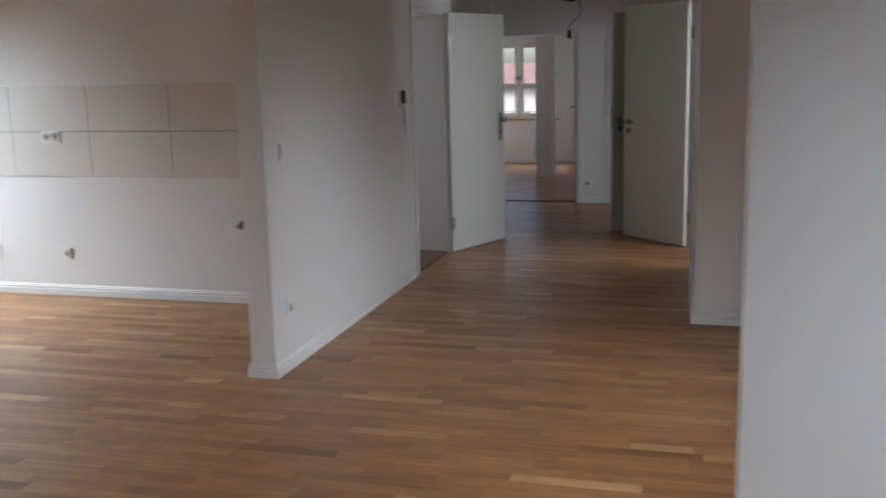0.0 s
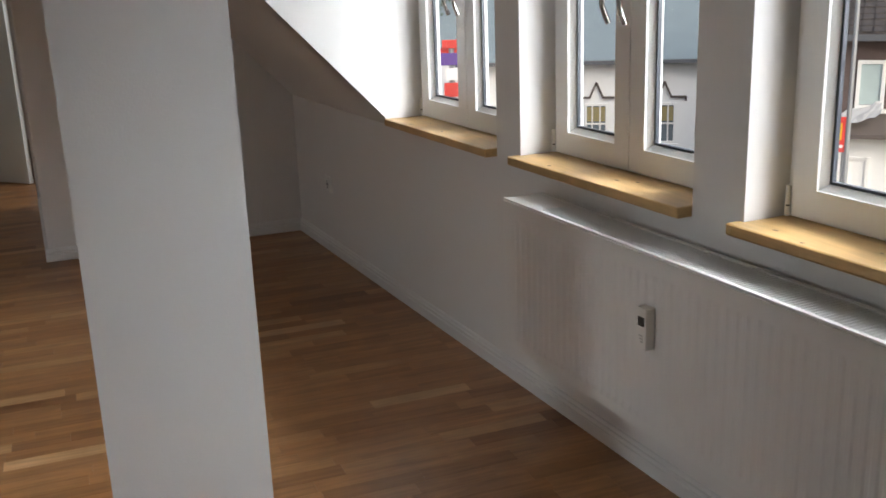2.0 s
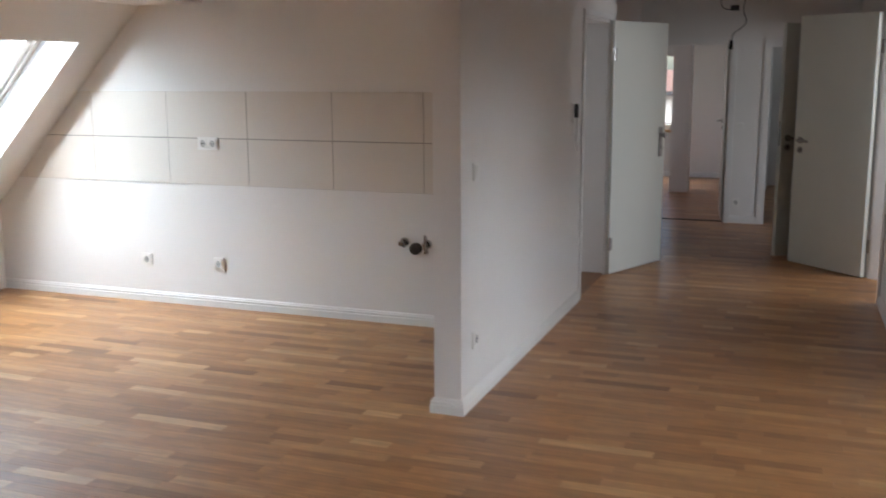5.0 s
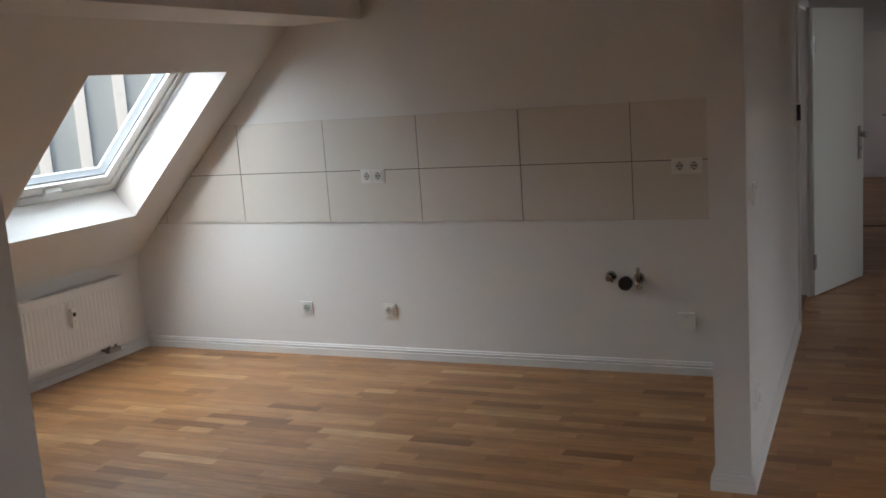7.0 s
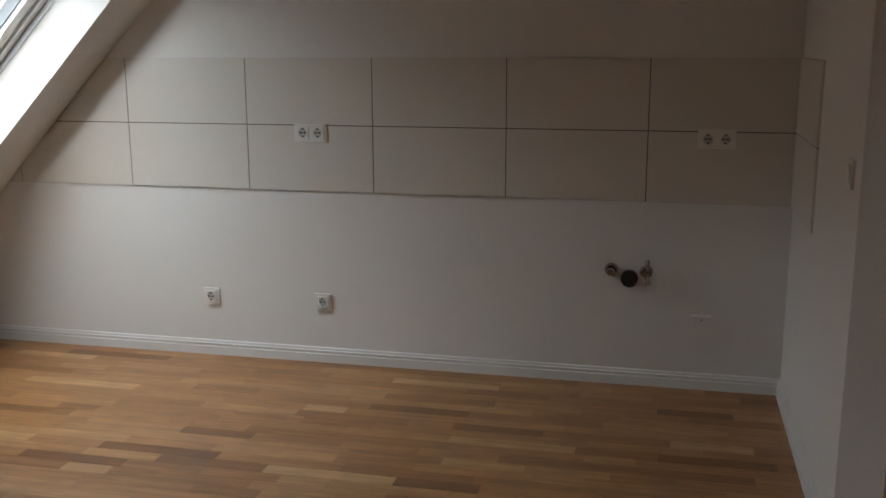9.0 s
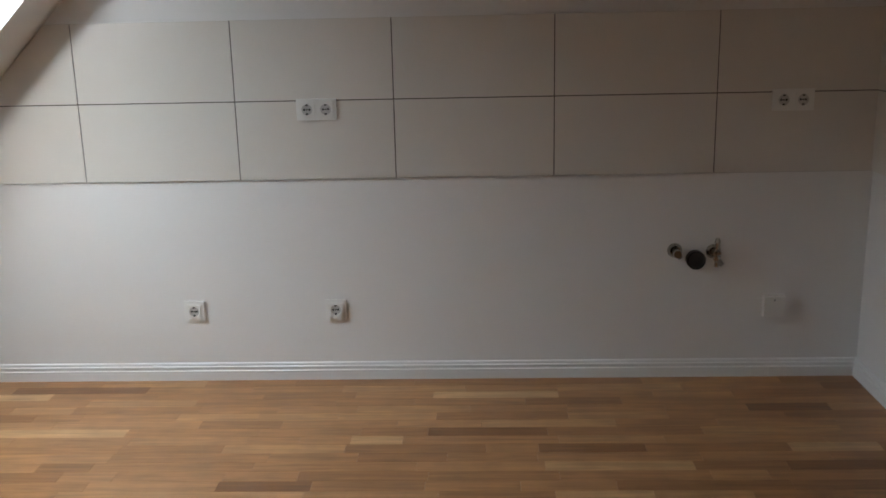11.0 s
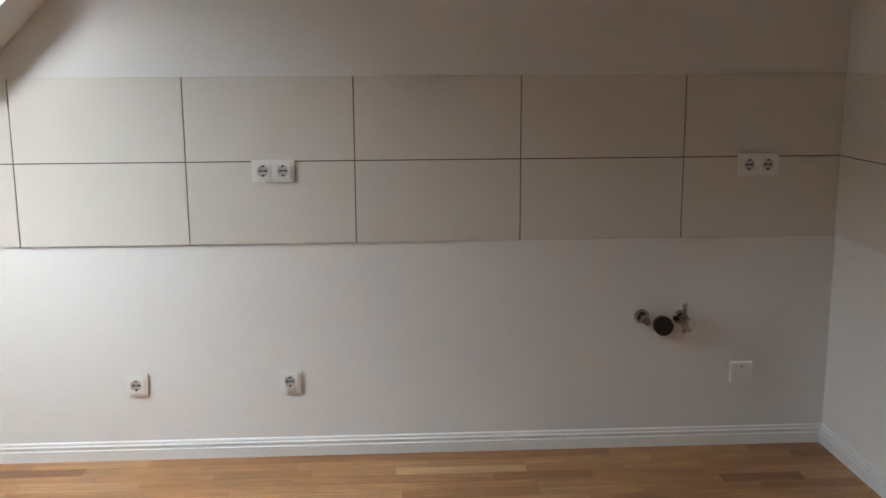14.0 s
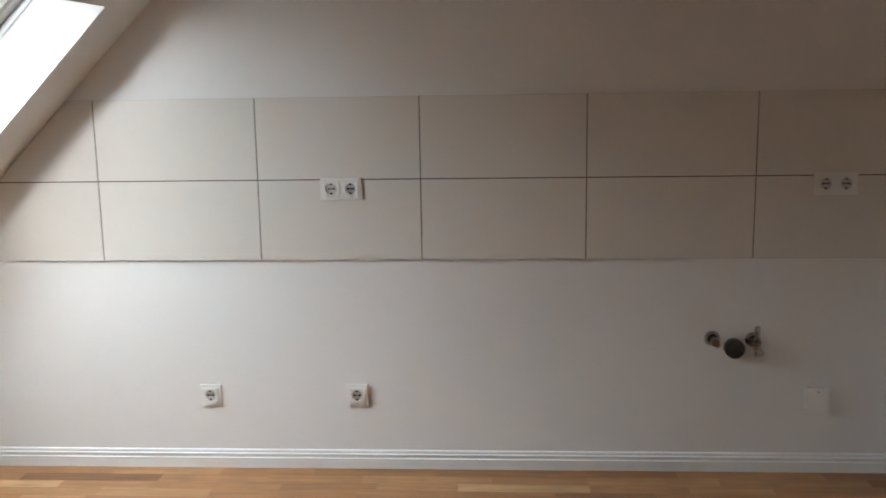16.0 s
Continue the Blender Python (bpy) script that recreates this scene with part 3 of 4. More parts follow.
# ---- radiators ----
def radiator(at, length, height, depth, valve_at, pipes, label):
    """A ribbed panel radiator; local x along it, local y into the room, its foot at z 0."""
    root = empty("radiator", at)
    tagged(root, label, "radiator", kind="thing")
    # front panel: vertical ribs pressed into a sheet with a plain rim
    bm = bmesh.new()
    rim, pitch = 0.045, 0.0333
    n = int((length - 2 * rim) / pitch)
    off = (length - n * pitch) / 2
    cols = [(0.0, 0)]
    for k in range(n):
        x = off + k * pitch
        cols += [(x + 0.003, 0), (x + 0.009, -0.0032), (x + 0.018, -0.0032), (x + 0.024, 0)]
    cols.append((length, 0))
    zrow = [(0.0, 0), (0.03, 0), (0.045, 1), (height - 0.06, 1), (height - 0.045, 0), (height, 0)]
    grid = [[bm.verts.new((x, depth + d * k, z)) for x, d in cols] for z, k in zrow]
    back = [[bm.verts.new((x, depth - 0.022, z)) for x in (0, length)] for z in (0, height)]
    for r in range(len(grid) - 1):
        for c in range(len(cols) - 1):
            bm.faces.new((grid[r][c], grid[r][c + 1], grid[r + 1][c + 1], grid[r + 1][c]))
    bm.faces.new([back[0][0], back[0][1]] + grid[0][::-1])
    bm.faces.new([back[1][1], back[1][0]] + grid[-1])
    bm.faces.new([back[0][0]] + [g[0] for g in grid] + [back[1][0]])
    bm.faces.new([back[0][1], back[1][1]] + [g[-1] for g in grid[::-1]])
    bm.faces.new((back[0][0], back[1][0], back[1][1], back[0][1]))
    part("front_panel", bm, M_RAD, root)
    part("rear_panel", box((0.01, 0.03, 0.012), (length - 0.01, 0.05, height - 0.012)), M_RAD, root, bevel=0.004)
    for x in (0.0, length - 0.0015):
        part("side_cover", box((x - 0.002, 0.012, 0.01), (x + 0.0035, depth - 0.004, height + 0.004)), M_RAD, root)
    bm = bmesh.new()
    z = height + 0.001
    add_box(bm, (0, depth - 0.014, z), (length, depth - 0.002, z + 0.006))
    add_box(bm, (0, 0.012, z), (length, 0.024, z + 0.006))
    add_box(bm, (length - 0.2, 0.024, z), (length, depth - 0.014, z + 0.004))
    grille = part("top_grille", bm, M_RAD, root, bevel=0.001)
    slat = bmesh.new()
    k = 0.0
    while k < length - 0.215:
        add_box(slat, (k + 0.006, 0.024, z - 0.004), (k + 0.0085, depth - 0.014, z + 0.005))
        k += 0.0125
    tagged(part("grille_slats", slat, M_RAD, grille), kind="stuff")
    # heat meter clipped to the front
    meter = part("heat_meter", box((valve_at - 0.019, depth, height * 0.62 - 0.055), (valve_at + 0.019, depth + 0.028, height * 0.62 + 0.055)), M_PLASTIC, root, "white heat cost meter", bevel=0.007)
    part("display", box((valve_at - 0.012, depth + 0.0275, height * 0.62 + 0.008), (valve_at + 0.012, depth + 0.0295, height * 0.62 + 0.032)), M_DARK, meter, "dark display")
    for b in range(3):
        part("print_line", box((valve_at - 0.008, depth + 0.0275, height * 0.62 - 0.02 - 0.008 * b), (valve_at + 0.008 - 0.003 * b, depth + 0.029, height * 0.62 - 0.0165 - 0.008 * b)), M_WELL_SHADE_PRINT, meter)
    for b in (0.2, 0.8):
        part("bracket", box((length * b - 0.02, 0.0, 0.06), (length * b + 0.02, 0.031, height - 0.06)), M_RAD, root)
    if pipes:
        for dx in (0.05, 0.1):
            part("valve", cylinder((length - dx, 0.055, -0.055), (length - dx, 0.055, 0.012), 0.013, n=14), M_STEEL, root, "dull metal valve", smooth=False)
        part("valve_block", box((length - 0.125, 0.035, -0.06), (length - 0.03, 0.075, -0.028)), M_STEEL, root, "dull metal valve block", bevel=0.005)
        for dx in (0.05, 0.1):
            part("pipe", cylinder((length - dx, 0.055, -0.045), (length - dx, 0.0, -0.045), 0.008, n=12), M_STEEL, root)
    return root


# under the dormer windows: local x runs along the wall towards the near side
radiator(DORMER @ pose(-0.012, -4.51, 0.25, 0, 0, 90), 1.75, 0.482, 0.155, 0.99, False, "long white ribbed panel radiator under the pine window sills")
radiator(pose(KNEE_L + 0.001, -0.28, 0.125, 0, 0, -90), 0.885, 0.405, 0.1, 0.46, False, "small white ribbed panel radiator under the roof slope")
rv = empty("radiator_valve", pose(KNEE_L, -0.40, 0.07))
tagged(rv, "dull metal radiator valve block low on the knee wall", "valve", kind="thing")
part("valve_body", box((0.045, -0.05, 0.0), (0.085, 0.05, 0.026)), M_STEEL, rv, bevel=0.005)
for dy in (-0.028, 0.028):
    part("pipe", cylinder((0.065, dy, 0.02), (0.065, dy, 0.06), 0.009, n=12), M_STEEL, rv)
    part("wall_pipe", cylinder((0.0, dy, 0.012), (0.05, dy, 0.012), 0.008, n=12), M_STEEL, rv)


# ---- doors ----
def lever(parent, x, y, z, side, way):
    """Lever handle and keyhole rosette on one face; side: +1 or -1 in local y, way: lever's direction in x."""
    r = cylinder((x, y, z), (x, y + side * 0.009, z), 0.026)
    part("handle_rosette", r, M_STEEL, parent, "steel rosette")
    part("keyhole_rosette", cylinder((x, y, z - 0.075), (x, y + side * 0.008, z - 0.075), 0.025), M_STEEL, parent, "steel keyhole rosette")
    part("keyhole", box((x - 0.003, y + side * 0.0075, z - 0.086), (x + 0.003, y + side * 0.0095, z - 0.066)), M_DARK, parent)
    tube("door_handle", [(x, y, z), (x, y + side * 0.045, z), (x + way * 0.012, y + side * 0.055, z), (x + way * 0.06, y + side * 0.055, z), (x + way * 0.12, y + side * 0.055, z)], 0.0095, M_STEEL, parent, "steel lever handle")


def door(index, hinge, tip, height, label, plate=False, both=True):
    """A leaf from its hinge to its free edge, in plan."""
    h, t = Vector(hinge), Vector(tip)
    d = t - h
    root = empty("door_%d" % index, Matrix.Translation((h.x, h.y, 0)) @ pose(0, 0, 0, 0, 0, math.degrees(math.atan2(d.y, d.x))))
    setting(root, label, "door")
    n = d.length
    leaf = part("leaf", box((0, -0.02, 0.008), (n, 0.02, height)), M_DOOR, root, bevel=0.003)
    for z in (0.24, height - 0.24):
        part("hinge", cylinder((-0.008, -0.024, z - 0.05), (-0.008, -0.024, z + 0.05), 0.009, n=12), M_STEEL, root, "steel hinge")
        part("hinge_plate", box((-0.001, -0.0215, z - 0.045), (0.03, -0.0195, z + 0.045)), M_STEEL, root, "steel hinge plate")
    part("lock_plate", box((n - 0.0005, -0.01, 0.92), (n + 0.001, 0.01, 1.12)), M_STEEL, root, "steel lock plate")
    if plate:
        for side in (-1, 1):
            p = part("long_plate", box((n - 0.085, side * 0.02, 0.86), (n - 0.045, side * 0.028, 1.09)), M_STEEL, root, "long steel handle plate", bevel=0.004)
            if side < 0:
                part("knob", cylinder((n - 0.065, side * 0.028, 1.03), (n - 0.065, side * 0.075, 1.03), 0.014, 0.026), M_STEEL, p, "steel knob")
            else:
                tube("door_handle", [(n - 0.065, 0.028, 1.03), (n - 0.065, 0.07, 1.03), (n - 0.09, 0.075, 1.03), (n - 0.18, 0.075, 1.03)], 0.009, M_STEEL, p, "steel lever handle")
            part("lock_cylinder", cylinder((n - 0.065, side * 0.028, 0.93), (n - 0.065, side * 0.036, 0.93), 0.012), M_CHROME, p)
    else:
        for side in (-1, 1):
            lever(root, n - 0.062, side * 0.02, 0.985, side, -1)
    return root


door(1, (0.15, 1.86), (0.437, 2.55), 1.893, "open white lacquered flat entrance door with long steel handle plate", plate=True)
door(2, (1.972, 2.355), (1.445, 2.865), 1.94, "open white lacquered flat hall door with steel lever handle")
door(3, (1.925, 3.47), (1.31, 3.03), 1.90, "open white flat hall door behind another open door")
door(4, (0.745, END + 0.15), (0.665, END + 0.86), 1.78, "open white flat door of the far room with steel lever handle")


def frame_x(index, x, y0, y1, z, depth0, depth1, casing=0.06, at=None):
    """Lining and casing of a doorway in a wall across x."""
    root = empty("door_frame_%d" % index, at)
    setting(root, "white lacquered door frame with flat casing", "door frame")
    for a, c in ((y0 - 0.001, y0 + 0.022), (y1 - 0.022, y1 + 0.001)):
        part("jamb", box((depth0, a, 0.0), (depth1, c, z)), M_TRIM, root)
    part("head", box((depth0, y0 + 0.022, z - 0.022), (depth1, y1 - 0.022, z)), M_TRIM, root)
    s = 0.014 if x > 1 else -0.014
    xa, xb = sorted((x, x - s))
    for a, c in ((y0 - casing, y0 + 0.008), (y1 - 0.008, y1 + casing)):
        part("casing", box((xa, a, 0.0), (xb, c, z + casing)), M_TRIM, root, bevel=0.003)
    part("casing_head", box((xa, y0 + 0.008, z), (xb, y1 - 0.008, z + casing)), M_TRIM, root)


frame_x(1, 0.1265, 1.0, 1.87, 1.90, -0.127, 0.126, 0.035)
frame_x(2, 2.0885, 1.53, 2.375, 1.95, 2.089, 2.211, at=SIDE)
frame_x(3, 2.0885, 3.45, 4.25, 1.9, 2.089, 2.211, at=SIDE)


def frame_y(index, y, x0, x1, z):
    root = empty("door_frame_%d" % index)
    setting(root, "white lacquered door frame with flat casing", "door frame")
    for a, c in ((x0 - 0.001, x0 + 0.022), (x1 - 0.022, x1 + 0.001)):
        part("jamb", box((a, y - 0.001, 0.0), (c, y + 0.121, z)), M_TRIM, root)
    part("head", box((x0 + 0.022, y - 0.001, z - 0.022), (x1 - 0.022, y + 0.121, z)), M_TRIM, root)
    for a, c in ((x0 - 0.05, x0 + 0.008), (x1 - 0.008, x1 + 0.05)):
        part("casing", box((a, y - 0.014, 0.0), (c, y - 0.0005, z + 0.05)), M_TRIM, root, bevel=0.003)
    part("casing_head", box((x0 + 0.008, y - 0.014, z), (x1 - 0.008, y - 0.0005, z + 0.05)), M_TRIM, root)


frame_y(4, END, -0.10, 0.775, 1.795)
frame_y(5, END, 1.13, 1.68, 1.765)
setting(mesh_object("threshold", box((-0.126, 1.023, -0.004), (0.118, 1.847, 0.014)), M_THRESH, bevel=0.004), "brown wooden threshold of the entrance door", "threshold")
setting(mesh_object("threshold", box((-0.077, END + 0.03, -0.004), (0.752, END + 0.07, 0.008)), M_DARK, bevel=0.003), "dark metal floor strip in a doorway", "threshold")


# ---- sockets, switches and kitchen connections ----
def socket(at, count, label, blank=False):
    """Wall sockets in one frame; local x along the wall, local -y out of it."""
    root = empty("wall_socket", at)
    tagged(root, label, "socket", group="wall sockets", kind="thing")
    w = 0.081 + 0.071 * (count - 1)
    part("frame", box((-w / 2, -0.010, -0.0405), (w / 2, 0, 0.0405)), M_PLASTIC, root, bevel=0.003)
    for k in range(count):
        cx = (k - (count - 1) / 2) * 0.071
        bm = bmesh.new()
        # square cover with a round well
        ring = [Vector((cx + 0.0205 * math.cos(a), -0.0145, 0.0205 * math.sin(a))) for a in [i * math.tau / 24 for i in range(24)]]
        outer = []
        for p in ring:
            d = Vector((p.x - cx, 0, p.z))
            s = 0.0275 / max(abs(d.x), abs(d.z))
            outer.append(Vector((cx + d.x * s, -0.0145, d.z * s)))
        vi, vo = [bm.verts.new(p) for p in ring], [bm.verts.new(p) for p in outer]
        vb = [bm.verts.new(p + Vector((0, 0.005, 0))) for p in outer]
        vw = [bm.verts.new(p + Vector((0, 0.0085, 0))) for p in ring]
        for i in range(24):
            j = (i + 1) % 24
            bm.faces.new((vi[i], vi[j], vo[j], vo[i])), bm.faces.new((vo[i], vo[j], vb[j], vb[i])), bm.faces.new((vi[i], vw[i], vw[j], vi[j]))
        cover = part("cover", bm, M_PLASTIC, root)
        # recess shade is put into the disc's grey; dark studs show the holes
        bw = bmesh.new()
        bmesh.ops.create_circle(bw, cap_ends=True, segments=24, radius=0.0204, matrix=Matrix.Translation((cx, -0.0102, 0)) @ pose(0, 0, 0, 90, 0, 0))
        part("well", bw, M_WELL_SHADE_PRINT, cover, "socket well with its shade put into the grey")
        for dx in (-0.0095, 0.0095):
            part("pin_hole", cylinder((cx + dx, -0.0101, 0), (cx + dx, -0.0125, 0), 0.0042, n=12), M_HOLE, cover)
        part("pin_hole", cylinder((cx, -0.0101, 0), (cx, -0.0122, 0), 0.003, n=10), M_HOLE, cover)
        for dz in (-0.0175, 0.0175):
            part("earth_clip", box((cx - 0.004, -0.014, dz - 0.0035), (cx + 0.004, -0.0102, dz + 0.0035)), M_HOLE, cover, "dark metal earth clip")
    return root


socket(pose(-2.637, 0, 0.292), 1, "single white wall socket low on the kitchen wall")
socket(pose(-2.068, 0, 0.294), 1, "single white wall socket low on the kitchen wall")
socket(pose(-2.102, -0.0065, 1.088), 2, "double white wall socket set in the tile joint")
socket(pose(-0.324, -0.0065, 1.092), 2, "double white wall socket in the tiles near the corner")
socket(pose(0.125, -1.22, 0.315, 0, 0, 90), 1, "single white wall socket low on the partition")
socket(pose(0.88, END, 0.21), 1, "small white socket low on the end pier")
socket(DORMER @ pose(0, -0.55, 0.37, 0, 0, -90), 1, "single white socket low on the window wall")


def switch(at, label):
    root = empty("light_switch", at)
    tagged(root, label, "light switch", group="light switches", kind="thing")
    part("frame", box((-0.0405, -0.010, -0.0405), (0.0405, 0, 0.0405)), M_PLASTIC, root, bevel=0.003)
    part("rocker", prism([(-0.0275, -0.0105, -0.0275), (-0.0275, -0.0105, 0.0275), (-0.0275, -0.0165, 0.0275), (-0.0275, -0.0125, -0.0275)], (0.055, 0, 0)), M_PLASTIC, root, bevel=0.001)


switch(pose(0.125, -1.21, 1.10, 0, 0, 90), "white light switch on the partition wall")
switch(pose(-0.006, -1.27, 1.12, 0, 0, -90), "white light switch on the kitchen side of the partition")
switch(pose(0.88, END, 0.97), "white light switch on the end pier")

plate = empty("cover_plate", pose(-0.348, 0, 0.292))
tagged(plate, "white square appliance connection box on the kitchen wall", "connection box", kind="thing")
part("body", box((-0.041, -0.026, -0.041), (0.041, 0, 0.041)), M_PLASTIC, plate, bevel=0.006)
part("screw", cylinder((0.0, -0.0255, 0.026), (0.0, -0.0268, 0.026), 0.003, n=10), M_DARK, plate, "small dark screw")
part("cable_slot", box((-0.02, -0.02, -0.0425), (0.02, -0.006, -0.0408)), M_DARK, plate)


def drain_and_valves():
    root = empty("waste_pipe", pose(-0.658, 0, 0.483))
    tagged(root, "open grey waste pipe end in the kitchen wall", "pipe", kind="thing")
    bm = bmesh.new()
    n = 28
    rings = []
    for r, y in ((0.036, 0.0), (0.036, -0.03), (0.031, -0.032), (0.031, 0.0)):
        rings.append([bm.verts.new((r * math.cos(i * math.tau / n), y, r * math.sin(i * math.tau / n))) for i in range(n)])
    for a, c in zip(rings, rings[1:]):
        for i in range(n):
            bm.faces.new((a[i], a[(i + 1) % n], c[(i + 1) % n], c[i]))
    part("pipe_socket", bm, M_DARK, root, smooth=False)
    part("seal", cylinder((0, -0.004, 0), (0, -0.012, 0), 0.0312, n=28), M_PIPE, root, "grey rubber seal")

    def valve(x, z, tall):
        v = empty("angle_valve", pose(x, 0, z))
        tagged(v, "chrome angle valve with a tall side tap" if tall else "chrome angle valve beside the waste pipe", "valve", group="angle valves", kind="thing")
        part("rosette", cylinder((0, 0, 0), (0, -0.012, 0), 0.029, 0.02, n=24), M_CHROME, v)
        part("body", cylinder((0, -0.01, 0), (0, -0.05, 0), 0.012, n=18), M_CHROME, v)
        part("nut", cylinder((0, -0.026, 0), (0, -0.038, 0), 0.0165, n=6), M_CHROME, v)
        if tall:
            part("stem", cylinder((0.004, -0.045, -0.05), (0.004, -0.045, 0.055), 0.009, n=16), M_CHROME, v)
            part("cap", cylinder((0.004, -0.045, 0.045), (0.004, -0.045, 0.062), 0.012, 0.008, n=16), M_CHROME, v)
            part("outlet_nut", cylinder((0.004, -0.045, -0.024), (0.004, -0.045, -0.008), 0.015, n=6), M_CHROME, v)
            part("side_outlet", cylinder((0.004, -0.045, -0.02), (0.022, -0.062, -0.04), 0.010, n=16), M_STEEL, v)
            part("tap_handle", box((-0.004, -0.075, 0.004), (0.012, -0.05, 0.014)), M_CHROME, v, bevel=0.003)
        else:
            part("handle", cylinder((0, -0.05, 0), (0, -0.066, 0), 0.018, 0.015, n=10), M_CHROME, v)
            part("outlet", cylinder((0.004, -0.034, -0.002), (0.016, -0.045, -0.022), 0.009, n=16), M_CHROME, v)

    valve(-0.737, 0.517, False)
    valve(-0.588, 0.512, True)


drain_and_valves()


# ---- hall things ----
def intercom():
    root = empty("door_phone", pose(0.125, 0.70, 1.24, 0, 0, 90))
    tagged(root, "white door phone with dark panel and hanging coiled cord", "intercom", kind="thing")
    part("wall_base", box((-0.03, -0.022, -0.02), (0.045, 0, 0.1)), M_PLASTIC, root, bevel=0.006)
    part("handset", box((0.012, -0.036, -0.13), (0.040, -0.022, 0.095)), M_PLASTIC, root, bevel=0.009)
    part("dark_panel", box((-0.028, -0.042, 0.01), (0.008, -0.0215, 0.095)), M_DARK, root, "black display panel")
    tube("cord", [(0.026, -0.032, -0.125), (0.03, -0.04, -0.17), (0.005, -0.04, -0.215), (-0.015, -0.03, -0.16), (-0.012, -0.016, -0.018)], 0.004, M_PLASTIC, root)


intercom()


def pendant():
    root = empty("lamp_holder", pose(0.852, 3.61, CEIL))
    tagged(root, "bare black lamp holder hanging on a kinked cable", "lamp", kind="thing")
    z = 1.735 - CEIL
    tube("cable", [(0.0, 0.0, 0.0), (0.05, 0.02, -0.15), (0.11, 0.02, -0.3), (0.08, 0.01, -0.42), (0.13, 0.0, -0.5), (0.09, 0.0, -0.56), (0.015, 0.0, -0.6), (0.0, 0, z + 0.06)], 0.0045, M_DARK, root, "black kinked cable")
    tube("loose_loop", [(0.05, 0.0, -0.14), (-0.04, 0.0, -0.2), (-0.11, 0.0, -0.3), (-0.08, 0.0, -0.42), (0.02, 0.0, -0.4)], 0.004, M_DARK, root, "black loose cable loop")
    part("terminal_block", box((-0.015, -0.015, -0.415), (0.055, 0.015, -0.37)), M_DARK, root, bevel=0.006)
    part("holder", cylinder((0, 0, z - 0.03), (0, 0, z + 0.05), 0.019, 0.015, n=18), M_DARK, root)
    part("holder_ring", cylinder((0, 0, z - 0.012), (0, 0, z - 0.004), 0.022, n=18), M_DARK, root)
    part("ceiling_plug", cylinder((0, 0, -0.02), (0, 0, 0), 0.02, 0.03, n=16), M_PLASTIC, root)


pendant()

# far room's window
casement(5, FW[0], FW[1], FW[2], FW[3], pose(0, 8.9, 0, 0, 0, 90), x0=0.05, sill=False, w=0.04, label="white two-sash window of the far room")
setting(mesh_object("window_sill", box((FW[0] - 0.03, 8.86, FW[2] - 0.03), (FW[1] + 0.03, 8.949, FW[2])), M_PINE, bevel=0.004), "narrow pine sill under the far window", "window sill")

# ---- outside ----
GROUND = -6.2
M_ASPHALT = material("asphalt", (0.06, 0.06, 0.062), 0.9, spread=0.2, scale=0.6)
M_RENDER = material("white_render", (0.87, 0.87, 0.86), 0.9, spread=0.04, scale=0.8)
M_SLATE = material("grey_roof", (0.26, 0.31, 0.315), 0.7, spread=0.12, scale=1.5)
M_BRICK = material("brown_brick", (0.125, 0.092, 0.085), 0.9, spread=0.25, scale=5)
M_REDBRICK = material("red_brick", (0.34, 0.12, 0.09), 0.9, spread=0.2, scale=4)
M_CLAY = material("clay_roof", (0.55, 0.33, 0.25), 0.8, spread=0.2, scale=3)
M_PANE = material("dark_window_pane", (0.16, 0.19, 0.21), 0.12, spread=0.1, scale=2)
M_BAND = material("grey_glazing", (0.40, 0.45, 0.47), 0.2, spread=0.12, scale=1.2)
M_MOULD = material("brown_moulding", (0.12, 0.10, 0.09), 0.8)
M_GUTTER = material("grey_gutter", (0.10, 0.105, 0.115), 0.6, spread=0.1, scale=4)
M_BLIND = material("yellow_blind", (0.42, 0.33, 0.12), 0.8, spread=0.15, scale=6)
M_CURTAIN = material("pale_curtain", (0.42, 0.52, 0.52), 0.8, spread=0.12, scale=5)
M_ROOFTILE = material("dark_roof_tile", (0.075, 0.065, 0.06), 0.8, spread=0.35, scale=7)
M_RED = material("red_sign", (0.62, 0.05, 0.04), 0.5)
M_YELLOW = material("yellow_sign", (0.85, 0.55, 0.03), 0.5)
M_PURPLE = material("purple_sign", (0.12, 0.06, 0.28), 0.5)
M_POLE = material("galvanised_pole", (0.38, 0.39, 0.40), 0.5, 0.5)
M_LEAF = material("foliage", (0.07, 0.11, 0.04), 0.7, spread=0.3, scale=0.7)
M_BARK = material("bark", (0.09, 0.07, 0.05), 0.9, spread=0.2, scale=3)

setting(mesh_object("ground", box((-400, -400, GROUND - 0.5), (400, 400, GROUND)), M_ASPHALT), "grey asphalt street and yard", "ground")


def facing(yaw, distance, eye=(2.3, -5.53)):
    """A frame on the ground that looks back at the eye; yaw clockwise from ahead."""
    a = radians(yaw)
    return pose(eye[0] + distance * math.sin(a), eye[1] + distance * math.cos(a), 0, 0, 0, -yaw)


